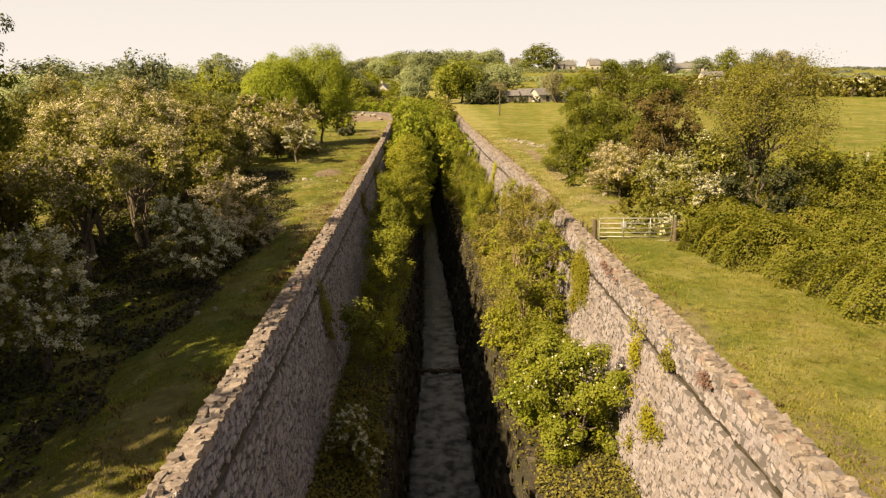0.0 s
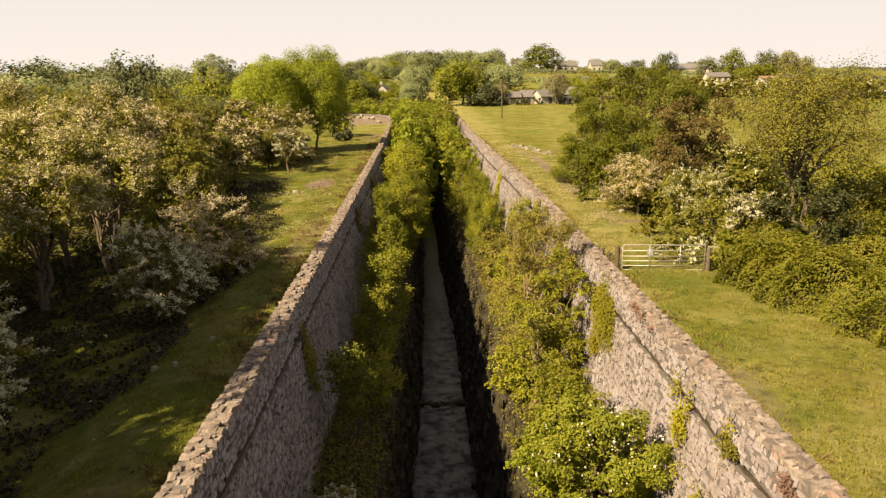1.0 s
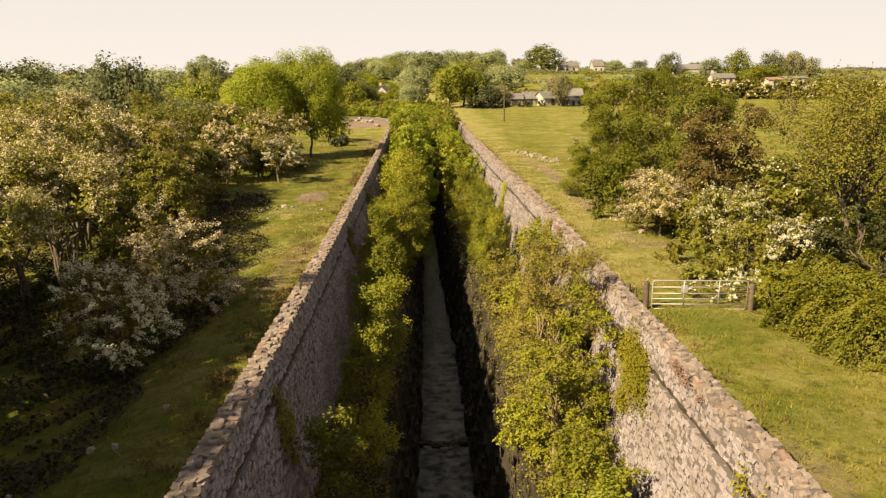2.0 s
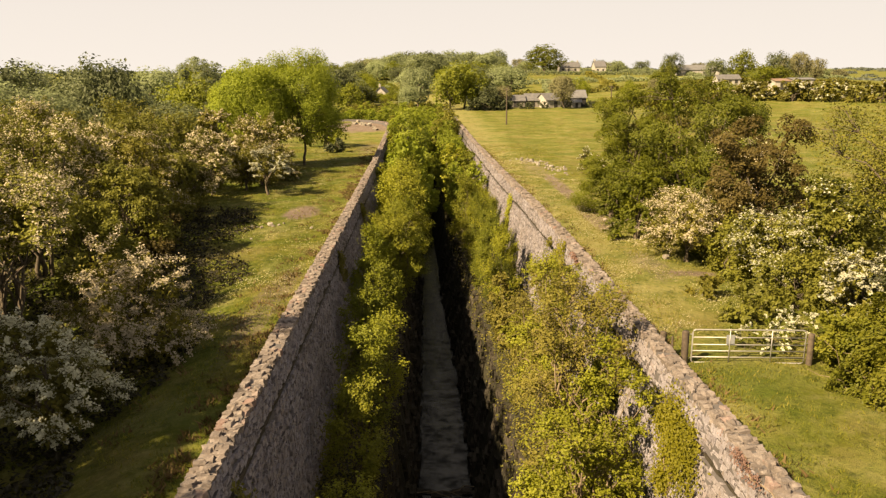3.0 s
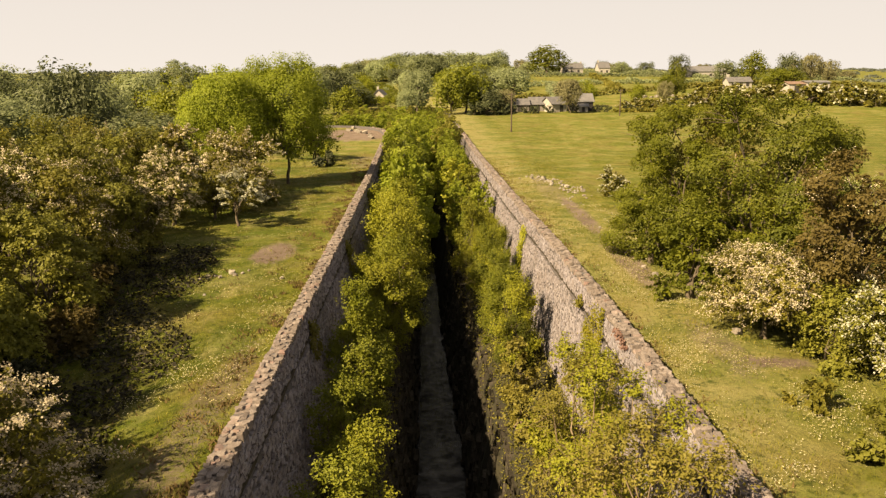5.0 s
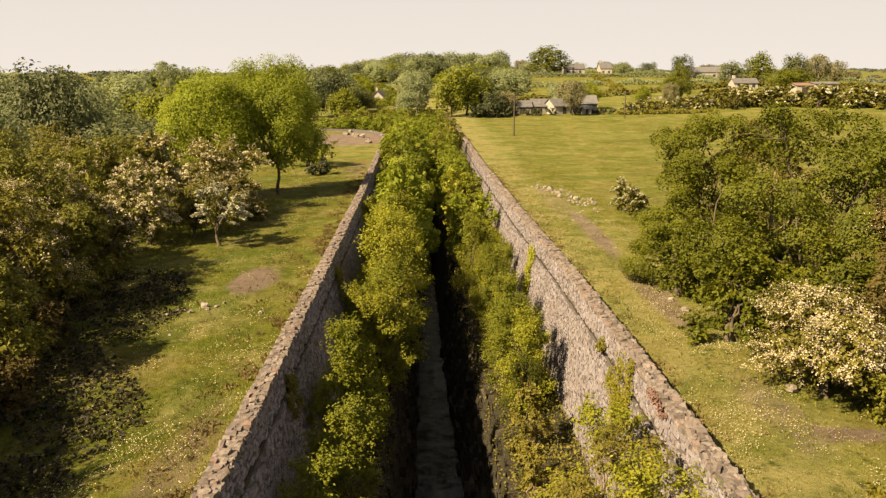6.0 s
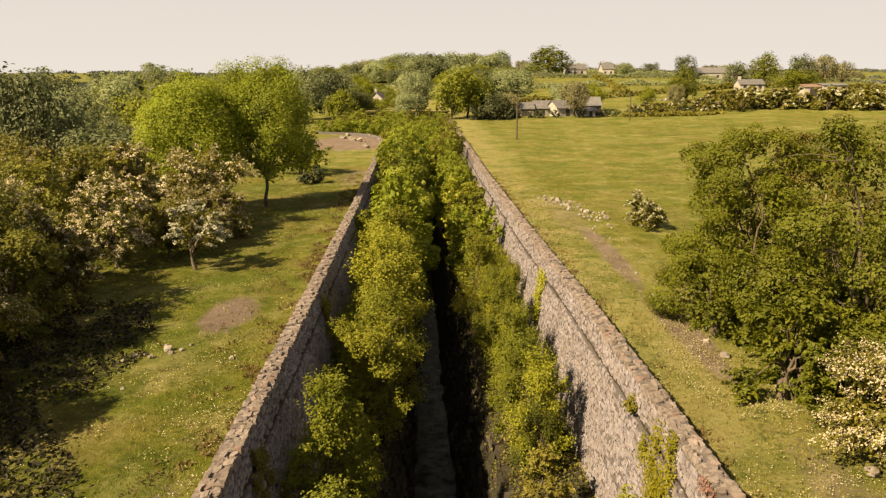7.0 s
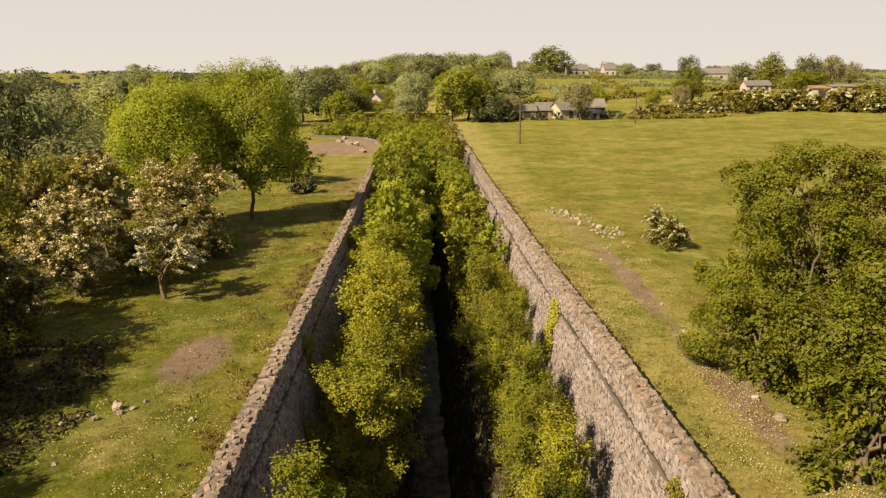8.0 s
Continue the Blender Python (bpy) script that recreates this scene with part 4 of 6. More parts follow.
bramble_bank(131, 150000)
for i, (x, y, r, h) in enumerate([(12.3, 35.6, 1.8, 1.9), (17.2, 36.8, 2.4, 2.6), (21.2, 38.5, 3.0, 2.6), (24.5, 43, 3.0, 2.6), (20.4, 44.4, 2.6, 2.8), (28.5, 36, 3.2, 2.3)]):
    bush("bramble_thicket", x, y, r, h, M_BRA, "rounded bramble clump rising from the thicket", 130 + i, "bramble", ry=r * 1.1, low=0.0, lobes=26, leaves=9000, size=0.11, clump=0.6, stems=4, stem_r=0.03, group="brambles beside the gate", ragged=0.3, core=0.75)
for x, y, r, h, leaf, sd in [(11.9, 47.8, 1.6, 2.5, M_OLV, 152), (12.6, 43.0, 1.5, 2.3, M_OLV, 153), (13.6, 49.4, 1.5, 2.4, M_OLV, 154)]:
    bush("scrub_bush", x, y, r, h, leaf, "olive green shrub at the edge of the thicket", sd, leaves=7500, size=0.10, lobes=14, low=0.0, stems=4, stem_r=0.035)
bush("bramble_thicket", 11.3, 37.3, 1.15, 1.7, M_BRA, "dense bramble growing over the end of the gate", 155, "bramble", leaves=7000, size=0.09, lobes=16, low=0.0, stems=4, stem_r=0.03, core=0.75, group="brambles beside the gate")
bush("scrub_bush", 14.2, 36.6, 2.3, 4.2, M_GOR, "dark evergreen bush at the foot of the tree", 150, leaves=6000, size=0.13, lobes=12, low=0.0, stems=3)
for i, (x, y, r, h) in enumerate([(20.5, 43, 2.6, 3.4), (23.5, 41.5, 2.8, 3.6), (26.5, 46, 3.0, 3.8), (22, 48, 2.8, 4.0), (29.5, 44, 3.0, 3.4), (31, 50, 3.2, 3.8)]):
    bush("scrub_bush", x, y, r, h, M_BRA if i % 2 else M_SYC, "dense green scrub bush behind the brambles", 160 + i, leaves=8000, size=0.13, lobes=18, low=0.0, stems=3, ragged=0.3)
bush("scrub_bush", 17.9, 38.4, 2.2, 3.6, M_BRA, "green bramble bush behind the thicket", 151, leaves=7000, size=0.13, lobes=14, low=0.0, stems=3)


# ---------------------------------------------------------------- growth on the two ledges
def ledge_z(side, x, y):
    w, e = float(face_x(side, y, LEDGE)), float(edge_x(side, y))
    return LEDGE + 0.15 - 0.7 * min(max((x - w) / (e - w), 0), 1)


def on_ledge(name, side, y, across, rx, h, leaf, label, seed, **k):
    x = float(face_x(side, y, LEDGE)) * (1 - across) + float(edge_x(side, y)) * across
    return plant(name, x, y, ledge_z(side, x, y) - 0.05, rx, h, leaf, label, "bush", seed, **k)


SAP = dict(lobes=14, clump=0.5, stems=4, stem_r=0.04, low=0.12, upright=0.4, shell=0.3, core=0, spray=9, droop=-0.35, twigs=5)
on_ledge("hawthorn_bush", -1, 25.0, 0.55, 1.1, 2.2, M_HAW, "small hawthorn in white flower on the ledge", 201, leaves=3948, size=0.121, blossom=0.4, lobes=9, low=0.0)
on_ledge("ash_sapling", -1, 31.0, 0.45, 0.9, 4.3, M_ASH, "slender ash sapling against the wall", 202, leaves=3200, size=0.115, lobes=9, spray=9, droop=-0.2, clump=0.5, low=0.3, stem_r=0.04, core=0)
on_ledge("ash_sapling", -1, 35.0, 0.75, 0.9, 2.6, M_WIL, "young sapling on the ledge", 203, leaves=3200, size=0.10, lobes=9, clump=0.5, low=0.2, stem_r=0.04, core=0, spray=9, droop=-0.35)
on_ledge("ash_sapling", -1, 38.5, 0.6, 1.15, 4.6, M_WIL, "yellow-green sapling on the ledge", 204, leaves=5200, size=0.095, **SAP)
on_ledge("ash_sapling", -1, 42.5, 0.65, 1.3, 5.0, M_ASH, "leafy ash sapling on the ledge", 205, leaves=7000, size=0.095, **SAP)
on_ledge("ash_sapling", -1, 45.5, 0.85, 1.2, 4.6, M_WIL, "leafy sapling leaning over the water", 206, leaves=6000, size=0.095, **SAP)
on_ledge("ash_sapling", -1, 48.0, 0.4, 1.1, 4.6, M_ASH, "leafy ash sapling against the wall", 207, leaves=6000, size=0.095, **SAP)
on_ledge("ash_sapling", -1, 50.6, 0.6, 1.2, 5.4, M_ASH, "tall ash sapling on the ledge", 208, leaves=9500, size=0.095, **SAP)
on_ledge("ash_sapling", -1, 55.4, 0.5, 1.4, 6.4, M_YAS, "bright green ash sapling standing clear of the others", 209, leaves=10500, size=0.10, **dict(SAP, upright=0.7, lobes=18))
on_ledge("ash_sapling", -1, 53.6, 0.15, 0.8, 4.6, M_ASH, "slim ash sapling close against the wall", 210, leaves=3200, size=0.10, **dict(SAP, upright=0.7))
on_ledge("willow_bush", -1, 57.6, 0.8, 0.9, 3.0, M_YAS, "low willow at the lip of the ledge", 211, leaves=3600, size=0.10, **SAP)
on_ledge("hawthorn_bush", 1, 26.6, 0.50, 2.1, 4.2, M_ASH, "lush green hawthorn with a few white flower clusters on the ledge", 220, leaves=30000, size=0.088, blossom=0.02, bloom_size=0.07, lobes=24, low=0.0, stems=4, core=0.8, billow=7)
on_ledge("willow_bush", 1, 31.0, 0.6, 1.6, 3.2, M_WIL, "low yellow willow on the ledge", 221, leaves=9000, size=0.105, lobes=16, low=0.0, stems=4, stem_r=0.04, twigs=5, bark=M_TWIG)
on_ledge("willow_bush", 1, 35.0, 0.6, 1.7, 5.0, M_WIL, "twiggy yellow willow on the ledge", 222, leaves=11000, size=0.09, lobes=18, low=0.1, stems=5, stem_r=0.075, twigs=14, bark=M_TWIG, shell=0.2, core=0)
on_ledge("willow_bush", 1, 39.0, 0.42, 2.1, 7.8, M_WLT, "large twiggy willow with yellow-brown leaves", 223, leaves=17000, size=0.09, lobes=20, low=0.08, stems=6, stem_r=0.075, twigs=14, bark=M_TWIG, shell=0.2, core=0)
on_ledge("willow_bush", 1, 42.5, 0.3, 2.0, 7.6, M_WIL, "tall twiggy willow against the wall", 224, leaves=15000, size=0.09, lobes=18, low=0.15, stems=5, stem_r=0.075, twigs=14, bark=M_TWIG, shell=0.2, core=0)
on_ledge("sycamore_sapling", 1, 39.5, 0.12, 0.9, 4.2, M_SYC, "green sapling against the wall", 225, leaves=3421, size=0.158, lobes=9, low=0.1)
on_ledge("willow_bush", 1, 46.3, 0.4, 1.7, 6.6, M_WLT, "twiggy willow on the ledge", 226, leaves=11000, size=0.09, lobes=14, low=0.05, stems=5, stem_r=0.075, twigs=14, bark=M_TWIG, shell=0.25, core=0)
on_ledge("willow_bush", 1, 36.2, 0.25, 1.4, 6.4, M_WIL, "tall yellow willow against the wall", 232, leaves=11000, size=0.09, lobes=18, low=0.1, stems=5, stem_r=0.045, twigs=7, bark=M_TWIG, shell=0.25, core=0)
on_ledge("willow_bush", 1, 48.8, 0.25, 1.3, 6.0, M_WIL, "leafy willow against the wall", 233, leaves=9000, size=0.09, lobes=16, low=0.1, stems=4, stem_r=0.04, twigs=6, bark=M_TWIG, shell=0.25, core=0)
on_ledge("willow_bush", 1, 29.0, 0.8, 1.2, 2.2, M_LIM, "low bushy willow at the lip of the ledge", 230, leaves=6000, size=0.10, lobes=14, low=0.0, stems=4, stem_r=0.03, bark=M_TWIG)
on_ledge("willow_bush", 1, 36.6, 0.85, 1.2, 3.0, M_WIL, "yellow willow leaning over the water", 231, leaves=7000, size=0.10, lobes=14, low=0.0, stems=4, stem_r=0.03, bark=M_TWIG)
on_ledge("willow_bush", 1, 50.0, 0.5, 1.0, 2.6, M_WIL, "low willow on the ledge", 227, leaves=3421, size=0.133, lobes=10, low=0.0, stems=4, stem_r=0.03, bark=M_TWIG)
on_ledge("willow_bush", 1, 56.0, 0.72, 0.9, 3.0, M_WLT, "brown willow on the ledge", 228, leaves=3421, size=0.133, lobes=10, low=0.0, stems=4, stem_r=0.03, bark=M_TWIG)
on_ledge("willow_bush", 1, 53.0, 0.8, 0.9, 2.2, M_WLT, "low brown willow on the ledge's lip", 229, leaves=2632, size=0.133, lobes=9, low=0.0, stems=4, stem_r=0.03, bark=M_TWIG)

rng = np.random.default_rng(5)
masters = []
for i, (leaf, lab, nm) in enumerate([(M_WIL, "dense yellow-green willow on the ledge", "willow_bush"), (M_WIL, "tall yellow-green willow on the ledge", "willow_bush"), (M_ASH, "leafy ash sapling on the ledge", "ash_sapling"),
                                     (M_WIL, "bushy willow on the ledge", "willow_bush"), (M_SYC, "green sycamore sapling on the ledge", "sycamore_sapling")]):
    masters.append(on_ledge(nm, -1 if i % 2 else 1, 60 + 3.0 * i, 0.55, 1.35, 5.2, leaf, lab, 240 + i, leaves=9400, size=0.082, lobes=18, clump=0.5, stems=4, stem_r=0.04, low=0.05, upright=0.35, shell=0.25, twigs=5, core=0.55, spray=9, droop=-0.4,
                            group="saplings along the ledges"))
mids = []
for i, (leaf, lab, nm) in enumerate([(M_LIM, "dense yellow-green willow on the ledge", "willow_bush"), (M_ASH, "leafy ash sapling on the ledge", "ash_sapling"), (M_WIL, "bushy willow on the ledge", "willow_bush")]):
    mids.append(on_ledge(nm, 1 if i % 2 else -1, 84 + 3.0 * i, 0.55, 1.4, 5.4, leaf, lab, 260 + i, leaves=3400, size=0.15, lobes=14, clump=0.42, stems=3, stem_r=0.05, low=0.05, upright=0.35, shell=0.3, twigs=2, core=0.75, billow=6,
                         group="saplings along the ledges"))
for side in (-1, 1):
    y = 63.5 if side < 0 else 59.5
    while y < 132:
        for across in ((0.3, 1.0) if side < 0 else (0.3, 0.7) if y > 76 else (0.6,)):
            a = across + rng.uniform(-0.12, 0.12)
            x = float(face_x(side, y, LEDGE)) * (1 - a) + float(edge_x(side, y)) * a
            s = rng.uniform(0.62, 1.25) * (1.0 if y > 70 else 0.9) * (1.12 if y > 95 else 1.0) * (1.5 if side < 0 and a > 0.7 else 1.0)
            copy_thing(masters[rng.choice(5, p=[0.3, 0.25, 0.17, 0.2, 0.08])] if y < 82 else mids[rng.choice(3, p=[0.5, 0.15, 0.35])], pose(x, y + rng.uniform(-0.5, 0.5), ledge_z(side, x, y) - 0.05, 0, 0, rng.uniform(0, 360)) @ Matrix.Scale(s, 4))
        y += rng.uniform(1.7, 3.1)
# the far reach, where willows close over the water
coarse = []
for i, (leaf, lab, nm) in enumerate([(M_LIM, "yellow-green willow closing over the far water", "willow_bush"), (M_ALD, "tall yellow-green willow over the far water", "willow_bush"), (M_LIM, "green willow in the far basin", "willow_bush")]):
    y = 134 + 4 * i
    coarse.append(plant(nm, float(edge_x(1, y)) + 0.8, y, LEDGE - 1.0, 2.4, 8.0, leaf, lab, "bush", 280 + i, leaves=2200, size=0.25, lobes=16, stems=3, stem_r=0.06, low=0.0, upright=0.35, twigs=2, core=0.85, billow=6, group="willows of the far reach"))
for k in range(105):
    y = rng.uniform(128, 224)
    lx, rx = float(left_x(min(y, 226))) + 2.5, float(right_x(y)) - 1.2
    x = rng.uniform(lx, rx)
    if abs(x - (-3.2)) < 1.0 and y < 140:
        continue
    m = coarse[rng.choice(3)]
    s = rng.uniform(0.9, 1.2)
    copy_thing(m, pose(x, y, LEDGE - 1.6, 0, 0, rng.uniform(0, 360)) @ Matrix.Scale(s, 4))

for k in range(34):
    x, y = rng.uniform(-23, -8), rng.uniform(168, 200)
    copy_thing(coarse[rng.choice(3)], pose(x, y, LEDGE - 1.0, 0, 0, rng.uniform(0, 360)) @ Matrix.Scale(rng.uniform(0.95, 1.15), 4))

# ---------------------------------------------------------------- far trees, hedges and woods
far_kinds = []
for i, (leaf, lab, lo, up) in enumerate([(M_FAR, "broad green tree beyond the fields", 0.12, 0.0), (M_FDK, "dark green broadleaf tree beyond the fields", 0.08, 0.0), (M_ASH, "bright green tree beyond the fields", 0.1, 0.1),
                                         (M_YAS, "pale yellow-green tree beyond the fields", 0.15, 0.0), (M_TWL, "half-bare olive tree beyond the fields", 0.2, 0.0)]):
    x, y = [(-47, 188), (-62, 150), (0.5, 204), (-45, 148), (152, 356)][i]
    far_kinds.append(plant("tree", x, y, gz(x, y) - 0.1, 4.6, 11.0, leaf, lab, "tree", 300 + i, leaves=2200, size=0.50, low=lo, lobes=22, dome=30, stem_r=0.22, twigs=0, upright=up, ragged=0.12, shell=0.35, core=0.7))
hedge_kinds = []
for i, (leaf, lab, bl, bm_) in enumerate([(M_HAW, "hedgerow hawthorn bush with white blossom", 0.9, M_BLO), (M_HAW, "green hawthorn bush in a hedgerow", 0.12, M_PNK), (M_DRK, "dark green bush in a hedgerow", 0, None)]):
    x, y = [(62, 214), (70, 215), (12, 206)][i]
    hedge_kinds.append(plant("hedge_bush", x, y, gz(x, y) - 0.1, 2.6, 4.0, leaf, lab, "hedge", 320 + i, leaves=450, size=0.55, low=0.0, lobes=12, clump=0.45, stems=2, blossom=bl, bloom=bm_, bloom_size=0.30, twigs=0, core=0.5))


def far_tree(kind, x, y, h, wide=1.0):
    s = h / 11.0
    copy_thing(far_kinds[kind], pose(x, y, gz(x, y) - 0.1, 0, 0, rng.uniform(0, 360)) @ Matrix.Diagonal((s * wide, s * wide, s, 1)))


def far_bush(kind, x, y, s):
    copy_thing(hedge_kinds[kind], pose(x, y, gz(x, y) - 0.15, 0, 0, rng.uniform(0, 360)) @ Matrix.Diagonal((s * rng.uniform(0.9, 1.3), s * rng.uniform(0.9, 1.3), s, 1)))


# single trees that stand out
hill_trees = [(2, 54, 431, 14.5, 1.75), (0, 30, 458, 13, 1.1), (2, 105, 285, 11, 1.0), (1, 96, 287, 8.5, 1.1), (1, 119, 290, 11, 0.8), (4, 128, 292, 11.5, 0.75), (4, 133, 290, 9.5, 0.8), (1, 112, 392, 11, 1.0),
     (3, 97, 248, 7, 1.5), (2, 103, 251, 6.3, 1.3), (1, -40, 190, 12.5, 1.0), (1, -56, 187, 12.0, 1.1), (0, -33, 205, 12, 1.0)]
wood_edge_trees = [(1, -28, 212, 11.5, 1.0), (1, -70, 158, 11.5, 1.1), (0, -54, 140, 9, 1.2), (1, -78, 148, 12, 1.1), (0, -84, 165, 12, 1.1), (0, -62, 175, 11, 1.2),
     (2, -34, 118, 8.5, 1.0), (0, -42, 112, 8.5, 1.1), (1, -50, 118, 9.5, 1.2), (1, -39.5, 102, 11.3, 0.75), (1, -48, 95, 7.5, 1.3)]
field_trees = [(0, -60, 112, 9, 1.3), (4, 29.6, 207, 8.5, 0.8), (4, 31, 224, 8.0, 1.1), (3, 36.5, 226, 7.0, 1.1), (4, 14, 214, 6.0, 1.1), (3, 50, 224, 6.0, 0.9), (4, 58, 226, 6.5, 0.8), (2, 65, 240, 10, 0.75), (3, 61.5, 238, 7.5, 0.9), (2, 4.0, 207, 11.4, 1.1), (1, 8.5, 211, 7.5, 1.1),
     (1, 9.5, 206, 6.5, 1.1), (0, -10, 205, 6.0, 1.1), (2, -24, 200, 7.0, 1.1), (0, -8, 214, 10.5, 1.0)]
for kind, x, y, h, wide in hill_trees + wood_edge_trees + field_trees:
    far_tree(kind, x, y, h, wide)
# the wood on the slope behind the cutting
for k in range(96):
    x, y = rng.uniform(-105, 24), rng.uniform(240, 440)
    if y < 368 and abs(x - (-1 - 30 * (y - 38) / 324)) < 3.5:
        far_tree(int(rng.choice([0, 2, 3])), x, y, rng.uniform(2.2, 3.4), 1.6)
        continue
    far_tree(int(rng.choice(5, p=[0.54, 0.14, 0.15, 0.13, 0.04])), x, y, (rng.uniform(7, 10) if y < 368 else rng.uniform(10, 13.5)) * float(np.interp(x / y, [-0.22, -0.14, -0.07], [0.45, 0.66, 1.0])), rng.uniform(1.3, 1.8))
for k in range(45):
    x = rng.uniform(-75, 240)
    far_tree(int(rng.choice([0, 1, 4])), x, 458 + rng.uniform(-10, 30), rng.uniform(4.5, 8.5), rng.uniform(1.2, 1.8))
for k in range(18):
    t = k / 17
    far_tree(int(rng.choice([0, 0, 2, 3])), -62 + 62 * t + rng.uniform(-2, 2), 374 + rng.uniform(0, 40), rng.uniform(7.5, 10), rng.uniform(1.1, 1.4))
for k in range(16):
    y = rng.uniform(272, 345)
    far_tree(int(rng.choice([0, 2, 3])), -1 - 30 * (y - 38) / 324 + rng.uniform(-5, 5), y, rng.uniform(2.4, 3.6), rng.uniform(1.3, 1.8))
for x, y, h in [(-24.0, 252, 3.6), (-20.8, 250, 2.7), (-17.6, 252, 3.3), (-14.8, 247, 3.4), (-27.5, 248, 3.6), (-22.4, 243, 2.6), (-18.6, 241, 2.8), (-12.0, 244, 3.2), (-15.8, 257, 4.2), (-26.0, 258, 4.6)]:
    far_tree(3 if h < 3 else 2, x, y, h, 1.5)
# woods to the west
for k in range(48):
    x, y = rng.uniform(-270, -40), rng.uniform(125, 420)
    if x > -60 and y < 190:
        continue
    far_tree(int(rng.choice(5, p=[0.2, 0.66, 0.04, 0.06, 0.04])), x, y, rng.uniform(7.5, 10.5), rng.uniform(1.2, 1.6))
for k in range(16):
    far_tree(int(rng.choice([0, 1, 1, 1])), rng.uniform(-78, -31), rng.uniform(96, 142), rng.uniform(5.5, 8.0), rng.uniform(1.2, 1.6))
# hedges round the field and over the hill
for k in range(46):
    t = k / 45
    far_bush(int(rng.choice(2)), 44 + 115 * t + rng.uniform(-1, 1), 214 + 6 * math.sin(t * 7) + rng.uniform(-1.5, 1.5), rng.uniform(0.5, 0.9) if t < 0.2 else rng.uniform(0.95, 1.4))


def hedge_line(x0, y0, x1, y1, high, mat, label):
    """A far hedgerow: one uneven bank of leaf clumps."""
    L = math.hypot(x1 - x0, y1 - y0)
    n = int(L * 26)
    t = rng.random(n)
    lump = 0.55 + 0.45 * np.abs(np.sin(t * L / 5.3 + x0) + 0.7 * np.sin(t * L / 2.1 + y0)) * 0.7
    x = x0 + (x1 - x0) * t + rng.normal(size=n) * 0.7
    y = y0 + (y1 - y0) * t + rng.normal(size=n) * 0.7 + 2.5 * np.sin(t * 5 + x1)
    z = ground_z(x, y) + high * lump * rng.random(n) ** 0.7
    P = np.stack([x, y, z], -1)
    V, Q = leaf_quads(P, unit(rng.normal(size=P.shape) + np.array([-0.3, -0.5, 0.7])), 0.75, rng, 0.8)
    tagged(new("hedgerow", make_mesh("hedgerow", V, Q, mat=mat)), label, "hedge", kind="stuff")


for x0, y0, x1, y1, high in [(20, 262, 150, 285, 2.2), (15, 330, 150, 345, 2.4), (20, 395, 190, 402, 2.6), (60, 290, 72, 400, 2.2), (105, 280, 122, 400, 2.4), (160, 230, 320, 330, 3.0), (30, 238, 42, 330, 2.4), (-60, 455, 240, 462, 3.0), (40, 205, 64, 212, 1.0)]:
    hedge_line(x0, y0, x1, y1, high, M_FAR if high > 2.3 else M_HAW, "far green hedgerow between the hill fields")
for x, y, s in [(6, 201, 0.8), (9, 203, 0.9), (12, 205, 0.8), (14, 208, 0.7), (21, 208.5, 0.5), (15.5, 209.5, 0.55), (18.6, 208.8, 0.42), (24.6, 209.2, 0.5), (30.6, 208.6, 0.55), (36.6, 209.5, 0.5), (39, 209, 0.4), (44, 210, 0.45), (57, 212, 0.5), (47, 209, 0.3)]:
    far_bush(2, x, y, s)
# woods and hedgerows on the horizon: one spread of leaf clumps, haze in their colour
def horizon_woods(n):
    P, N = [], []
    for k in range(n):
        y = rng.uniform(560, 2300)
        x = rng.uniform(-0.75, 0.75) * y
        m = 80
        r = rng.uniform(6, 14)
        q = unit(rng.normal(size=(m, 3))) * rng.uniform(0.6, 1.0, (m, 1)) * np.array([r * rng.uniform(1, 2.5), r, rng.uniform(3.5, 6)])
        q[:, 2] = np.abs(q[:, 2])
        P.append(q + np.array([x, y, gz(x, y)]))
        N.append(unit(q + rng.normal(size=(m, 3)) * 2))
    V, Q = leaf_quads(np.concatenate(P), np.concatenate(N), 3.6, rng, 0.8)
    ob = new("distant_woods", make_mesh("distant_woods", V, Q, mat=M_HAZ))
    tagged(ob, "green woods and hedgerows along the horizon, haze put into their colour", "woods", kind="stuff")


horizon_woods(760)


# ---------------------------------------------------------------- gate
def box_bm(bm, cx, cy, cz, sx, sy, sz, bevel=0.0):
    r = bmesh.ops.create_cube(bm, size=1)
    bmesh.ops.scale(bm, vec=(sx, sy, sz), verts=r["verts"])
    bmesh.ops.translate(bm, vec=(cx, cy, cz), verts=r["verts"])
    if bevel:
        es = {e for v in r["verts"] for e in v.link_edges}
        bmesh.ops.bevel(bm, geom=list(es), offset=bevel, segments=2, affect="EDGES")


def pipe_part(name, pts, r, mat, parent, label="", sides=8):
    V, Q = tube(np.array(pts, float), [r] * len(pts), sides)
    k = len(V)
    V = np.concatenate([V, [pts[0], pts[-1]]])
    T = [(k, (i + 1) % sides, i) for i in range(sides)] + [(k + 1, k - sides + i, k - sides + (i + 1) % sides) for i in range(sides)]
    return part_mesh(name, make_mesh(name, V, Q, T, mat, True), parent, label)


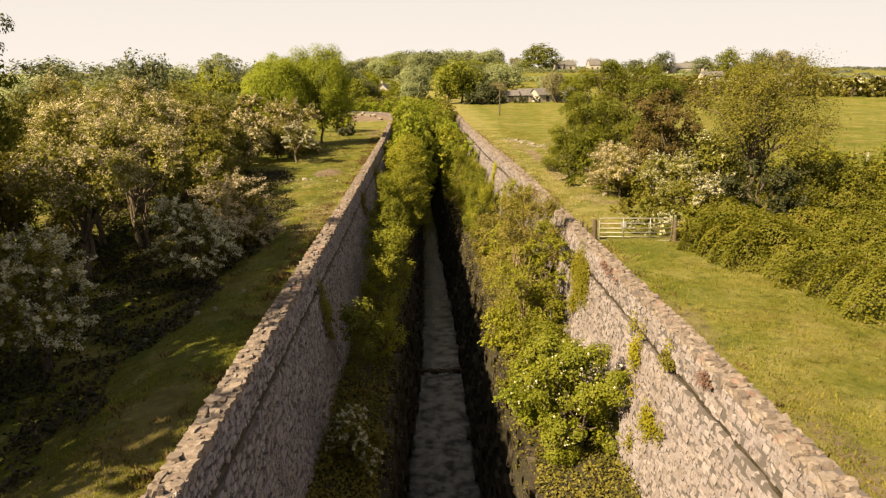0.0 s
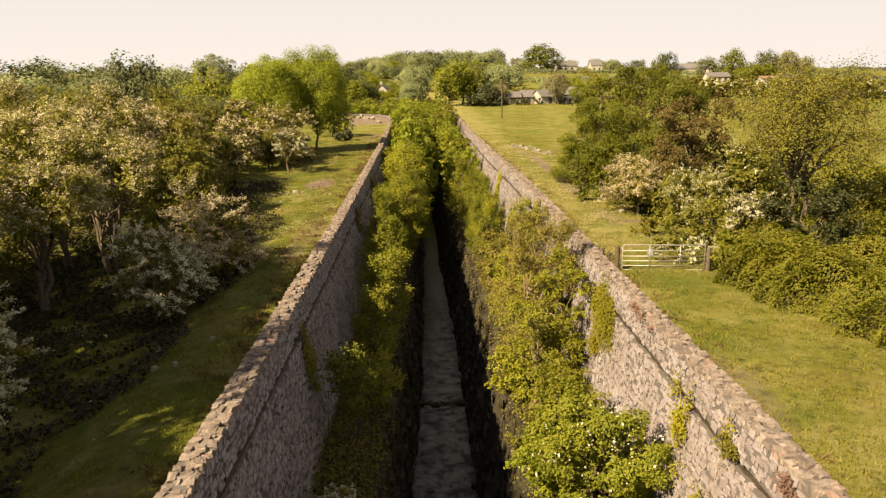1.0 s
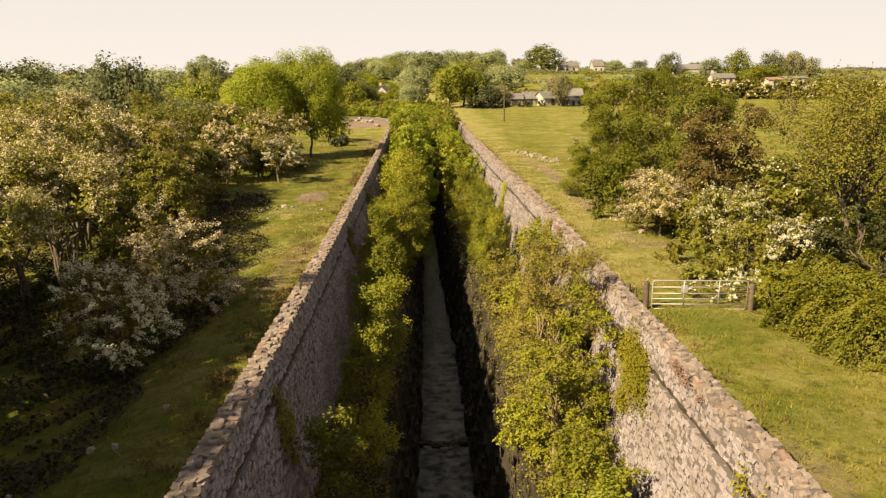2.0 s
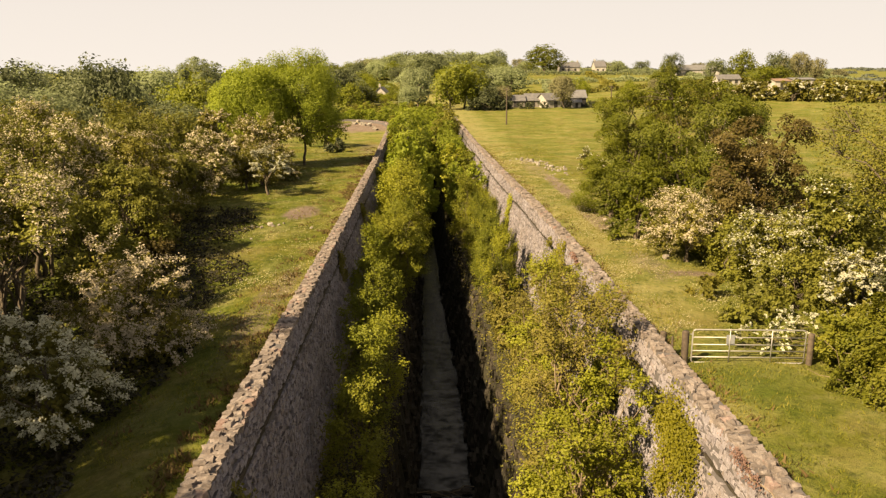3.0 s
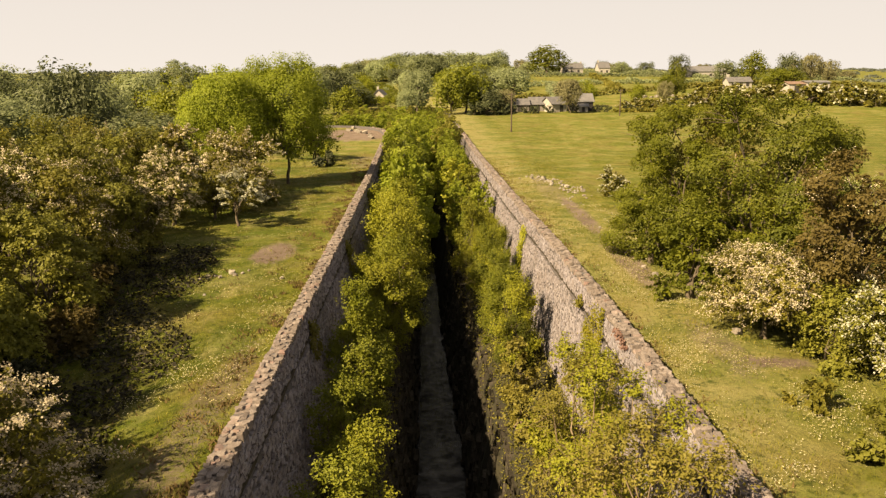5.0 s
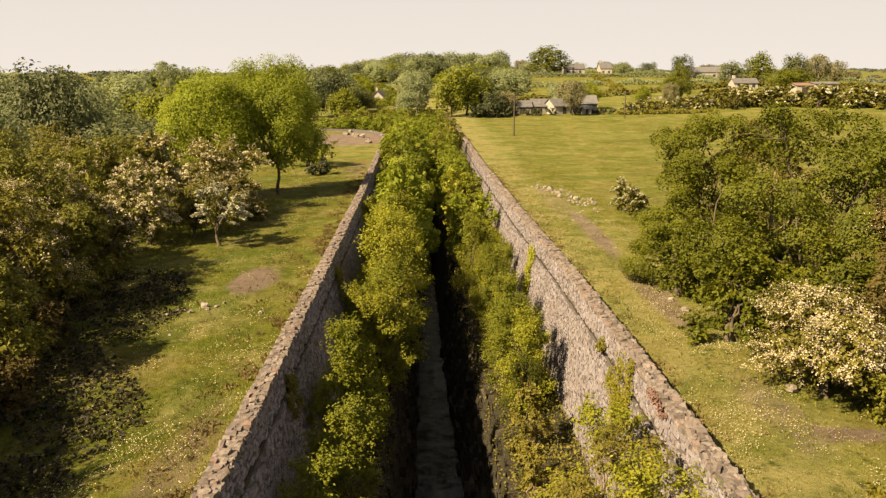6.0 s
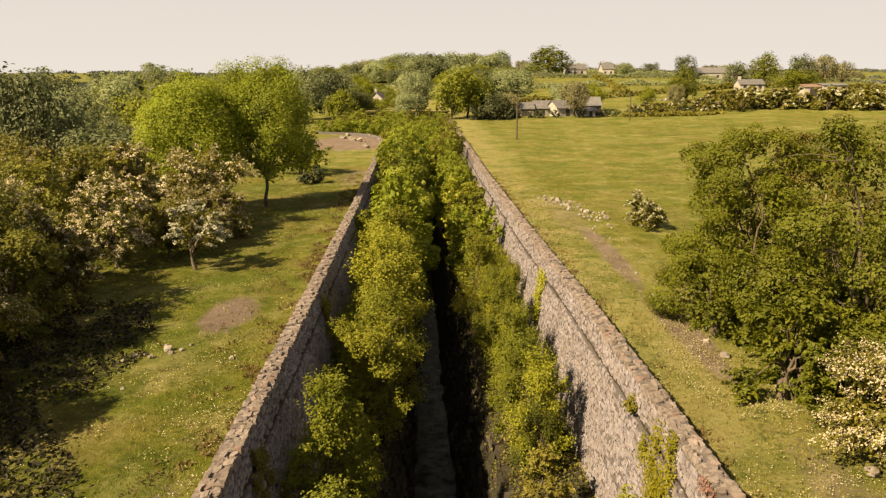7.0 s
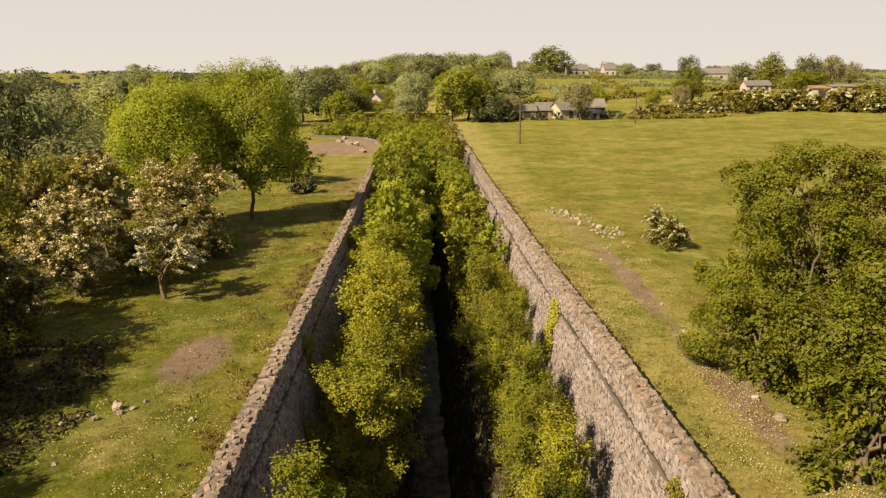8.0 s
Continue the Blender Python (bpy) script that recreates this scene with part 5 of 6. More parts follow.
def field_gate(x, y, z, turn, width=3.45, high=1.08):
    g = empty("field_gate", x, y, z, turn)
    tagged(g, "galvanised tubular steel field gate, closed, across the grassy path", "gate")
    c = 0.09
    outline = [(c, 0, 0), (width - c, 0, 0), (width - 0.02, 0, 0.03), (width, 0, c), (width, 0, high - c), (width - 0.02, 0, high - 0.03), (width - c, 0, high), (c, 0, high), (0.02, 0, high - 0.03), (0, 0, high - c), (0, 0, c), (0.02, 0, 0.03), (c, 0, 0)]
    pipe_part("gate_frame", outline, 0.024, M_GALV, g)
    for f in (0.17, 0.36, 0.55, 0.77):
        pipe_part("rail", [(0, 0, high * f), (width, 0, high * f)], 0.019, M_GALV, g)
    for f in (0.33, 0.70):
        pipe_part("stile", [(width * f, -0.03, 0.0), (width * f, -0.03, high)], 0.018, M_GALV, g)
    pipe_part("hinge", [(-0.10, 0, high * 0.86), (0.02, 0, high * 0.86)], 0.016, M_GALV, g)
    pipe_part("hinge", [(-0.10, 0, high * 0.14), (0.02, 0, high * 0.14)], 0.016, M_GALV, g)
    pipe_part("latch", [(width - 0.03, 0, high * 0.62), (width + 0.12, 0, high * 0.62)], 0.014, M_GALV, g)
    bm = bmesh.new()
    box_bm(bm, width * 0.335, -0.035, high * 0.72, 0.26, 0.012, 0.30, 0.004)
    part("sign_plate", bm, plain_material("faded_plate", (0.17, 0.18, 0.19), (0.25, 0.255, 0.26), 4.0, 0.6, 0.0), g, "faded grey metal plate")
    return g


def gate_post(x, y, z, r, h, label, seed):
    rng_ = np.random.default_rng(seed)
    p = empty("gate_post", x, y, z)
    tagged(p, label, "post")
    V, Q = tube([(0, 0, -0.3), (0.01, 0, h * 0.4), (0.0, 0.01, h * 0.97), (0, 0.01, h)], [r * 1.05, r, r * 0.97, r * 0.88], 10)
    V = V + rng_.normal(size=V.shape) * 0.006
    k = len(V)
    V = np.concatenate([V, [[0, 0.01, h + 0.015]]])
    part_mesh("shaft", make_mesh("shaft", V, Q, [(k, k - 10 + i, k - 10 + (i + 1) % 10) for i in range(10)], M_POST, True), p)
    return p


field_gate(6.74, 37.4, 0.24, -2.5)
gate_post(6.52, 37.4, 0.05, 0.11, 1.22, "stout weathered round timber gate post", 1)
gate_post(10.36, 37.25, 0.05, 0.10, 1.15, "weathered timber gate post among brambles", 2)
gate_post(5.98, 37.9, 0.10, 0.10, 0.98, "short weathered timber post beside the wall", 3)
gate_post(6.22, 37.7, 0.10, 0.03, 0.88, "thin pale fence stake beside the wall", 4)


# ---------------------------------------------------------------- electricity pole, marker post
def power_pole(x, y, h):
    p = empty("power_pole", x, y, gz(x, y))
    tagged(p, "slim weathered wooden electricity pole in the field", "pole")
    V, Q = tube([(0, 0, -0.3), (0, 0, h * 0.5), (0, 0, h)], [0.14, 0.12, 0.10], 8)
    part_mesh("shaft", make_mesh("shaft", V, Q, mat=M_POST, smooth=True), p)
    bm = bmesh.new()
    box_bm(bm, 0, 0, h - 0.35, 1.3, 0.10, 0.12, 0.01)
    part("crossarm", bm, M_POST, p)
    for dx in (-0.55, 0.55):
        V, Q = tube([(dx, 0, h - 0.29), (dx, 0, h - 0.2), (dx, 0, h - 0.12)], [0.03, 0.06, 0.03], 6)
        part_mesh("insulator", make_mesh("insulator", V, Q, mat=M_DARK, smooth=True), p)
    return p


power_pole(10.5, 154.0, 6.7)
power_pole(39.0, 196.0, 6.0)
marker = empty("marker_post", 38.0, 70.2, gz(38.0, 70.2))
tagged(marker, "short white painted marker post in the field", "post")
V, Q = tube([(0, 0, -0.2), (0, 0, 0.45), (0, 0, 0.92), (0, 0, 0.98)], [0.11, 0.105, 0.10, 0.06], 8)
part_mesh("shaft", make_mesh("shaft", V, Q, mat=M_RENDER, smooth=True), marker)


# ---------------------------------------------------------------- farm buildings
def building(name, x, y, w, d, h, rise, turn, wallm, roofm, label, windows=(), chimney=0, z=None, roof_label=""):
    """A gabled house or shed; windows are (face x, sill z, width, height) on the front."""
    b = empty(name, x, y, gz(x, y) - 0.2 if z is None else z, turn)
    tagged(b, label, "building")
    bm = bmesh.new()
    v = [bm.verts.new(c) for c in [(-w / 2, 0, -1.5), (w / 2, 0, -1.5), (w / 2, d, -1.5), (-w / 2, d, -1.5), (-w / 2, 0, h), (w / 2, 0, h), (w / 2, d, h), (-w / 2, d, h), (-w / 2, d / 2, h + rise), (w / 2, d / 2, h + rise)]]
    for f in ((0, 1, 5, 4), (1, 2, 6, 9, 5), (2, 3, 7, 6), (3, 0, 4, 8, 7)):
        bm.faces.new([v[i] for i in f])
    part("wall", bm, wallm, b)
    bm = bmesh.new()
    o, t = 0.3, 0.14
    for s in (0, 1):
        y0, y1 = (-o, d / 2) if s == 0 else (d + o, d / 2)
        z0 = h - o * rise / (d / 2)
        q = [(-w / 2 - o, y0, z0 + 0.02), (w / 2 + o, y0, z0 + 0.02), (w / 2 + o, y1, h + rise + 0.02), (-w / 2 - o, y1, h + rise + 0.02)]
        lo = [bm.verts.new(c) for c in q]
        hi = [bm.verts.new((c[0], c[1], c[2] + t)) for c in q]
        bm.faces.new(hi), bm.faces.new(lo[::-1])
        for i in range(4):
            bm.faces.new((lo[i], lo[(i + 1) % 4], hi[(i + 1) % 4], hi[i]))
    bmesh.ops.recalc_face_normals(bm, faces=bm.faces)
    part("roof", bm, roofm, b, roof_label)
    for wx, wz, ww, wh in windows:
        # solid dark boxes take the place of shaded openings
        bm = bmesh.new()
        box_bm(bm, wx, -0.01, wz + wh / 2, ww, 0.10, wh)
        win = part("window" if wz > 0.3 else "door", bm, M_DARK, b, "shaded opening put in as a dark box")
        bm = bmesh.new()
        box_bm(bm, wx, -0.05, wz - 0.05, ww + 0.2, 0.16, 0.1)
        part("sill", bm, M_RENDER, win)
    for k in range(chimney):
        bm = bmesh.new()
        box_bm(bm, (-w / 2 + 0.5) if k == 0 else (w / 2 - 0.5), d / 2, h + rise + 0.4, 0.8, 0.6, 1.2, 0.03)
        part("chimney", bm, wallm, b)
    return b


building("barn", 17.4, 213, 5.5, 5, 2.0, 1.3, 2, M_OLDSTONE, M_SLATE, "low old stone shed with grey slate roof", [(0.5, 0, 1.2, 1.8)], 0)
building("barn", 23.4, 214.5, 6.0, 5.5, 2.0, 1.6, -3, M_OLDSTONE, M_SLATE, "ruined shed with a dark sagging roof", [(-1.2, 0, 1.6, 2.0), (1.4, 0.8, 1.0, 0.9)], 0)
building("barn", 27.6, 212, 4.2, 5.5, 2.2, 1.6, 24, M_RENDER, M_SLATE, "whitewashed stone shed with slate roof", [(0.6, 0, 1.0, 1.9)], 0)
# closed near-black walls give this barn the shade of an open front
building("barn", 33.4, 213, 5.6, 6, 2.6, 1.8, 0, M_DARK, M_TIN, "open-fronted barn with a grey corrugated roof, its shaded inside put in as dark walls", [], 0)
building("lean_to", 33.4, 210.8, 2.2, 1.8, 1.6, 0.5, 0, M_RENDER, M_TIN, "small white lean-to against the barn", [(0, 0, 0.7, 1.4)], 0)
building("house", -19.7, 264, 7.0, 3.9, 3.0, 1.9, 84, M_RENDER, M_SLATE, "white gabled farmhouse among trees", [(-1.8, 0.8, 0.8, 1.2), (1.9, 0.8, 0.8, 1.2)], 1, z=0.9)
building("house", 69.5, 441, 11, 7, 3.0, 2.6, 6, M_RENDER, M_SLATE, "white bungalow with grey roof on the hill", [(-4, 0.9, 1.2, 1.2), (-1, 0, 1.0, 2.0), (3, 0.9, 1.2, 1.2)], 2)
building("house", 85.5, 436, 6, 10, 3.4, 3.0, 0, M_RENDER, M_SLATE, "cream gabled house on the hill", [(-1.5, 0.9, 1.0, 1.2), (1.5, 0.9, 1.0, 1.2)], 1)
building("barn", 127, 395, 20, 9, 3.2, 2.4, 3, M_RENDER, M_TIN, "long farm shed with a grey roof", [(-6, 0, 3, 2.6), (2, 0.9, 1.2, 1.2)], 0)
building("house", 91, 260, 7.2, 5, 2.3, 1.3, 0, M_RENDER, M_SLATE, "white cottage with a grey slate roof above the hedge", [(-2.2, 0.9, 0.9, 1.1), (0.3, 0, 0.9, 1.9), (2.3, 0.9, 0.9, 1.1)], 1)
building("barn", 105.6, 240, 6.4, 6, 3.2, 0.4, 0, M_RENDER, M_TIN, "pale rendered shed behind the hedge", [(-2, 0.8, 1.0, 1.0)], 0)
building("barn", 100.2, 241, 5, 6, 2.7, 0.6, 0, M_RENDER, M_TILE, "shed with a rusty red roof behind the hedge", [(0, 0, 2, 2.2)], 0)


# ---------------------------------------------------------------- stones of the walls
def rough_block(seed, round_=0.82, wob=0.11):
    """A unit block with rounded, uneven faces."""
    r = np.random.default_rng(seed)
    bm = bmesh.new()
    bmesh.ops.create_cube(bm, size=1)
    bmesh.ops.subdivide_edges(bm, edges=bm.edges, cuts=1, use_grid_fill=True)
    for v in bm.verts:
        edge = sum(abs(c) > 0.4 for c in v.co)
        v.co *= {3: round_ + 0.12, 2: (round_ + 1) / 2 + 0.05, 1: 1.0, 0: 1.0}[edge]
        v.co += Vector(r.normal(size=3) * wob * 0.5)
    me = bpy.data.meshes.new("block")
    bm.to_mesh(me)
    bm.free()
    return me


def face_block(seed, wob=0.10):
    """A unit stone that shows its cushioned face towards -x; its back is bedded in the wall."""
    r = np.random.default_rng(seed)
    V = []
    for x, k in ((-0.5, 0.92), (-0.45, 1.0), (0.5, 1.0)):
        for sy, sz in ((-1, -1), (1, -1), (1, 1), (-1, 1)):
            V.append((x + r.normal() * wob * 0.6, sy * 0.5 * k + r.normal() * wob, sz * 0.5 * k + r.normal() * wob))
    F = [(3, 2, 1, 0)] + [(a * 4 + i, a * 4 + (i + 1) % 4, a * 4 + 4 + (i + 1) % 4, a * 4 + 4 + i) for a in range(2) for i in range(4)]
    me = bpy.data.meshes.new("face_block")
    me.from_pydata(V, [], F)
    return me


def blocks(mat, seed, n=8, flat=False, **k):
    out = []
    for i in range(n):
        me = face_block(seed + i) if flat else rough_block(seed + i, **k)
        me.materials.append(mat)
        out.append(me)
    return out


SHADE_BLOCKS = blocks(M_SHADESTONE, 960, flat=True)
COPE_BLOCKS, FACE_BLOCKS, LOOSE_BLOCKS = blocks(M_COPE, 900, n=12, round_=0.84, wob=0.13), blocks(M_STONE, 920, n=14, flat=True), blocks(M_LOOSE, 940, round_=0.6, wob=0.14)
BLOCK_ARRAYS = {}


def block_array(me):
    if me.name not in BLOCK_ARRAYS:
        V = np.array([v.co[:] for v in me.vertices])
        Q = np.array([p.vertices[:] for p in me.polygons])
        BLOCK_ARRAYS[me.name] = (V, Q)
    return BLOCK_ARRAYS[me.name]


def lay(rows, meshes, parent, name, picked, mat, rest_label):
    """Stones from rows of (centre, size, turn): the picked ones as parts, the others joined."""
    rest = []
    for i, (c, sz, turn) in enumerate(rows):
        me = meshes[i % len(meshes)]
        if picked(c):
            ob = new(name, me)
            ob.parent = parent
            ob.matrix_basis = pose(*c, *turn) @ Matrix.Diagonal((*sz, 1))
        else:
            V, Q = block_array(me)
            m = np.array((pose(*c, *turn) @ Matrix.Diagonal((*sz, 1))))
            rest.append((V @ m[:3, :3].T + m[:3, 3], Q))
    V, Q = joined(rest)
    ob = part_mesh(name + "_courses", make_mesh(name + "_courses", V, Q, mat=mat), parent, rest_label)
    tagged(ob, kind="stuff")


def wall_stones(side, seed):
    r = np.random.default_rng(seed)
    face, cope = [], []
    bt, back_turn = math.degrees(math.atan(BATTER)), (180 if side < 0 else 0)
    y = 6.0
    while y < 164:
        slope = (float(left_x(y + 0.5) - left_x(y - 0.5)) if side < 0 else float(right_x(y + 0.5) - right_x(y - 0.5)))
        yaw = -math.degrees(math.atan(slope))
        big = 1.0 if y < 80 else (1.5 if y < 115 else 2.2)
        step = r.uniform(0.10, 0.28) * big
        # coping: rough stones bedded two or three across the wall's thickness
        o = float(left_x(y)) if side < 0 else float(right_x(y))
        if abs(slope) < 0.7:
            cuts = [0, r.uniform(0.25, 0.4), r.uniform(0.6, 0.75), 1] if r.random() < 0.6 else [0, r.uniform(0.2, 0.3), r.uniform(0.45, 0.55), r.uniform(0.7, 0.8), 1]
            for a, b_ in zip(cuts, cuts[1:]):
                cope.append(((o - side * THICK * (a + b_) / 2, y + r.normal() * 0.06, TOP - 0.10 + r.uniform(-0.06, 0.05)), (THICK * (b_ - a) * 1.2, step * r.uniform(1.05, 1.3), r.uniform(0.14, 0.26)),
                             (r.normal() * 5, r.normal() * 6, yaw + r.normal() * 9)))
        y += step * 0.98
    # rubble face in wavering courses, with a recessed line under the parapet
    z = TOP - 0.16
    while z > LEDGE - 0.1:
        ht = r.uniform(0.08, 0.18)
        if z > -0.04 and z - ht < -0.06:
            ht = max(z + 0.04, 0.06)
        elif -0.25 < z <= -0.03:
            z = -0.25
        y = 6.0 + r.uniform(0, 0.5)
        while y < 120:
            big = 1.0 if y < 78 else 1.8
            ln = r.uniform(0.09, 0.36) * big
            if r.random() > (0.11 if side < 0 else 0.08):
                zz = z - ht / 2 + 0.06 * math.sin(y * 0.8 + z * 3) + r.normal() * 0.035
                if abs(zz + 0.145) < ht * 0.5 + 0.075:
                    y += ln
                    continue
                proud = r.uniform(-0.03, 0.035) if side < 0 else r.uniform(-0.022, 0.028)
                snug = 0.90 if side < 0 else 0.95
                deep = 0.2 if side < 0 else 0.12
                x = float(face_x(side, y + ln / 2, zz)) - side * (proud - deep / 2 + 0.004)
                slope = -0.028 if side < 0 else -0.03
                face.append(((x, y + ln / 2, zz), (deep, ln * snug, ht * snug * r.uniform(0.85, 1.25)), (r.normal() * 5, bt + r.normal() * (2.0 if side < 0 else 1.2), back_turn - math.degrees(math.atan(slope)) + r.normal() * (2.0 if side < 0 else 1.2))))
            y += ln
        z -= ht
    return face, cope


for side in (-1, 1):
    face, cope = wall_stones(side, 70 + side)
    lay(cope, COPE_BLOCKS, walls[side], "coping_stone", lambda c: 22 < c[1] < 33, M_COPE, "rough coping stones further along")
    lay(face, FACE_BLOCKS, walls[side], "stone", lambda c: 24.0 < c[1] < 28.0 and c[2] > -0.9, M_STONE, "coursed rubble limestone")


# ---------------------------------------------------------------- masonry below the ledges
def channel_stones(side, seed):
    r = np.random.default_rng(seed)
    rows = []
    z = LEDGE - 0.55
    while z > WATER - 0.2:
        ht = r.uniform(0.28, 0.5)
        y = 20.0 + r.uniform(0, 0.6)
        while y < 90:
            ln = r.uniform(0.4, 1.1)
            if r.random() > 0.12:
                rows.append(((float(edge_x(side, y)) - side * (r.uniform(-0.05, 0.12) - 0.12 + lean(side, y) * max(LEDGE - 1.0 - z, 0)), y + ln / 2, z - ht / 2), (0.45, ln * 0.96, ht * 0.95), (r.normal() * 4, r.normal() * 4, (180 if side < 0 else 0) + r.normal() * 5)))
            y += ln
        z -= ht
    return rows


# these stones are coloured dark to hold the shade below the lip
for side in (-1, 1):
    lay(channel_stones(side, 80 + side), SHADE_BLOCKS, ledges[side], "stone", lambda c: 38 < c[1] < 52 and c[2] > -6.2, M_SHADESTONE, "rough masonry of the channel side")


# ---------------------------------------------------------------- loose stones
def boulder(x, y, s, seed, label, group, z=None):
    r = np.random.default_rng(seed)
    me = LOOSE_BLOCKS[seed % len(LOOSE_BLOCKS)]
    ob = new("boulder", me)
    sz = s * r.uniform(0.7, 1.3, 3) * np.array([1, 1, 0.75])
    ob.matrix_basis = pose(x, y, (gz(x, y) if z is None else z) + sz[2] * 0.28, r.normal() * 12, r.normal() * 12, r.uniform(0, 360)) @ Matrix.Diagonal((*sz, 1))
    tagged(ob, label, "stone", group)


rp = np.random.default_rng(33)
for k in range(95):
    t = rp.random()
    x = np.interp(t, [0, 0.35, 0.7, 1], [7.4, 8.6, 10.3, 9.0]) + rp.normal() * 0.75
    y = np.interp(t, [0, 0.35, 0.7, 1], [95, 91.5, 87, 79]) + rp.normal() * 1.1
    boulder(float(x), float(y), float(rp.choice([0.12, 0.18, 0.26, 0.42], p=[0.45, 0.33, 0.16, 0.06])), 1000 + k, "pale loose limestone in a rubble line beside the path", "rubble beside the path")
for x, y, s in [(10.2, 53.6, 0.34), (9.9, 50.8, 0.3), (9.1, 58.9, 0.3), (8.9, 60.3, 0.25), (8.7, 66.8, 0.22), (9.5, 62.0, 0.22), (8.5, 55.3, 0.22), (8.8, 70.5, 0.22)]:
    boulder(x, y, s, int(x * 100 + y), "weathered stone in the grass beside the path", "stones beside the path")
for x, y, s in [(-12.6, 59.3, 0.22), (-12.3, 59.5, 0.18), (-12.0, 59.2, 0.22), (-11.6, 59.9, 0.28), (-11.4, 59.6, 0.18), (-11.1, 59.9, 0.14), (-12.0, 56.7, 0.15), (-12.9, 58.9, 0.14), (-9.0, 59.2, 0.18), (-10.9, 60.4, 0.12), (-11.8, 60.2, 0.2),
                (-18.2, 158.0, 0.9), (-14.6, 151, 0.8), (-12.6, 141, 0.9), (-18, 162.5, 0.9), (-15.8, 153, 0.9), (-13.6, 148, 0.7), (-16.6, 156, 0.7), (-12.9, 144, 0.6)]:
    boulder(x, y, s, int(-x * 100 + y), "pale stone lying on the turf", "stones on the west bank")
for k in range(14):
    x, y = 63 + rp.uniform(-5, 5), 249 + rp.uniform(-2.5, 2.5)
    boulder(float(x), float(y), float(rp.uniform(0.8, 1.4)), 1200 + k, "pale boulder heaped in the far paddock", "boulders in the far paddock")
for x, y, s in [(-9.55, 27.7, 0.2), (-8.8, 27.4, 0.2), (-10.3, 30.0, 0.22), (-8.3, 29.4, 0.14), (-11.0, 26.6, 0.16)]:
    boulder(x, y, s, int(-x * 100 + y), "grey stone in the shaded grass", "stones in the shaded grass")


# ---------------------------------------------------------------- grass, flowers and wall plants
M_GRASS = leaf_material("grass_blade", [(0.0, (0.0655, 0.0842, 0.0084)), (0.5, (0.1357, 0.1404, 0.015)), (1.0, (0.2902, 0.234, 0.0562))], 0.3, 0.7)
M_DAISY = leaf_material("daisy", [(0.0, (0.363, 0.297, 0.0792)), (0.5, (0.4356, 0.396, 0.231)), (1.0, (0.4884, 0.462, 0.363))], 0.2)
M_PINK = leaf_material("valerian", [(0.0, (0.132, 0.072, 0.054)), (1.0, (0.228, 0.144, 0.12))], 0.2)
M_FERN = leaf_material("ledge_weeds", [(0.0, (0.0609, 0.0609, 0.0104)), (0.5, (0.1305, 0.1218, 0.0174)), (1.0, (0.2349, 0.1958, 0.0391))], 0.3)


def blades(P, size, rng_, lean=0.35):
    n = len(P)
    a = rng_.uniform(0, 2 * np.pi, n)
    u = np.stack([np.cos(a), np.sin(a), 0 * a], -1)
    s = (size * rng_.uniform(0.5, 1.5, n))[:, None]
    tip = P + np.array([0, 0, 1]) * s + rng_.normal(size=(n, 3)) * np.array([lean, lean, 0]) * s
    V = np.stack([P - u * s * 0.22, P + u * s * 0.22, tip], 1).reshape(-1, 3)
    return V, np.arange(3 * n).reshape(n, 3)


def bank_points(n, side, reach, y0, y1, rng_, power=1.4):
    y = y0 + (y1 - y0) * rng_.random(n) ** 1.3
    off = 0.15 + reach * rng_.random(n) ** power
    x = left_x(y) - off if side < 0 else right_x(y) + off
    keep = 0.5 + 0.5 * roll_noise(x, y, 1.1) + 0.35 * roll_noise(x, y, 3.7) > rng_.random(n) * 0.9
    x, y = x[keep], y[keep]
    return np.stack([x, y, ground_z(x, y) - 0.01], -1)


rg = np.random.default_rng(77)
for side, reach in ((-1, 13.0), (1, 8.0)):
    V, T = blades(bank_points(110000, side, reach, 12, 112, rg), 0.075, rg)
    tagged(new("grass", make_mesh("grass", V, tris=T, mat=M_GRASS)), "short tufted grass with dry straw on the bank", "grass", kind="stuff")
    P = bank_points(52000 if side < 0 else 80000, side, reach * (0.85 if side < 0 else 0.75), 40 if side > 0 else 45, 100, rg, 1.1)
    drift = 0.5 * roll_noise(P[:, 0], P[:, 1], 0.7) + 0.4 * roll_noise(P[:, 0] + 7, P[:, 1], 1.9) + 0.25 * roll_noise(P[:, 0], P[:, 1] - 5, 4.4)
    P = P[drift > rg.normal(size=len(P)) * 0.25 + 0.22]
    V, Q = leaf_quads(P + np.array([0, 0, 0.08]), unit(rg.normal(size=P.shape) * 0.3 + np.array([0, 0, 1])), 0.034, rg, 1.0)
    tagged(new("daisies", make_mesh("daisies", V, Q, mat=M_DAISY)), "white and yellow daisies scattered over the grass", "flowers", kind="stuff")


def dry_stalks():
    """Dead stalks, docks and straw along the wall tops and over the west bank."""
    P = []
    for side, n, reach in ((-1, 26000, 1.6), (1, 12000, 1.2), (-1, 22000, 9.0)):
        y = rg.uniform(13, 112, n)
        off = 0.05 + np.abs(rg.normal(size=n)) * reach * 0.5
        x = left_x(y) - off if side < 0 else right_x(y) + off
        k = roll_noise(x * 1.3, y, 1.7) + 0.8 * roll_noise(x, y, 4.3) > (0.25 if reach < 3 else 0.75)
        P.append(np.stack([x[k], y[k], ground_z(x[k], y[k]) - 0.01], -1))
    V, T = blades(np.concatenate(P), 0.12, rg, 0.7)
    tagged(new("dry_stalks", make_mesh("dry_stalks", V, tris=T, mat=M_STALK)), "brown dead stalks and straw in the turf", "grass", kind="stuff")


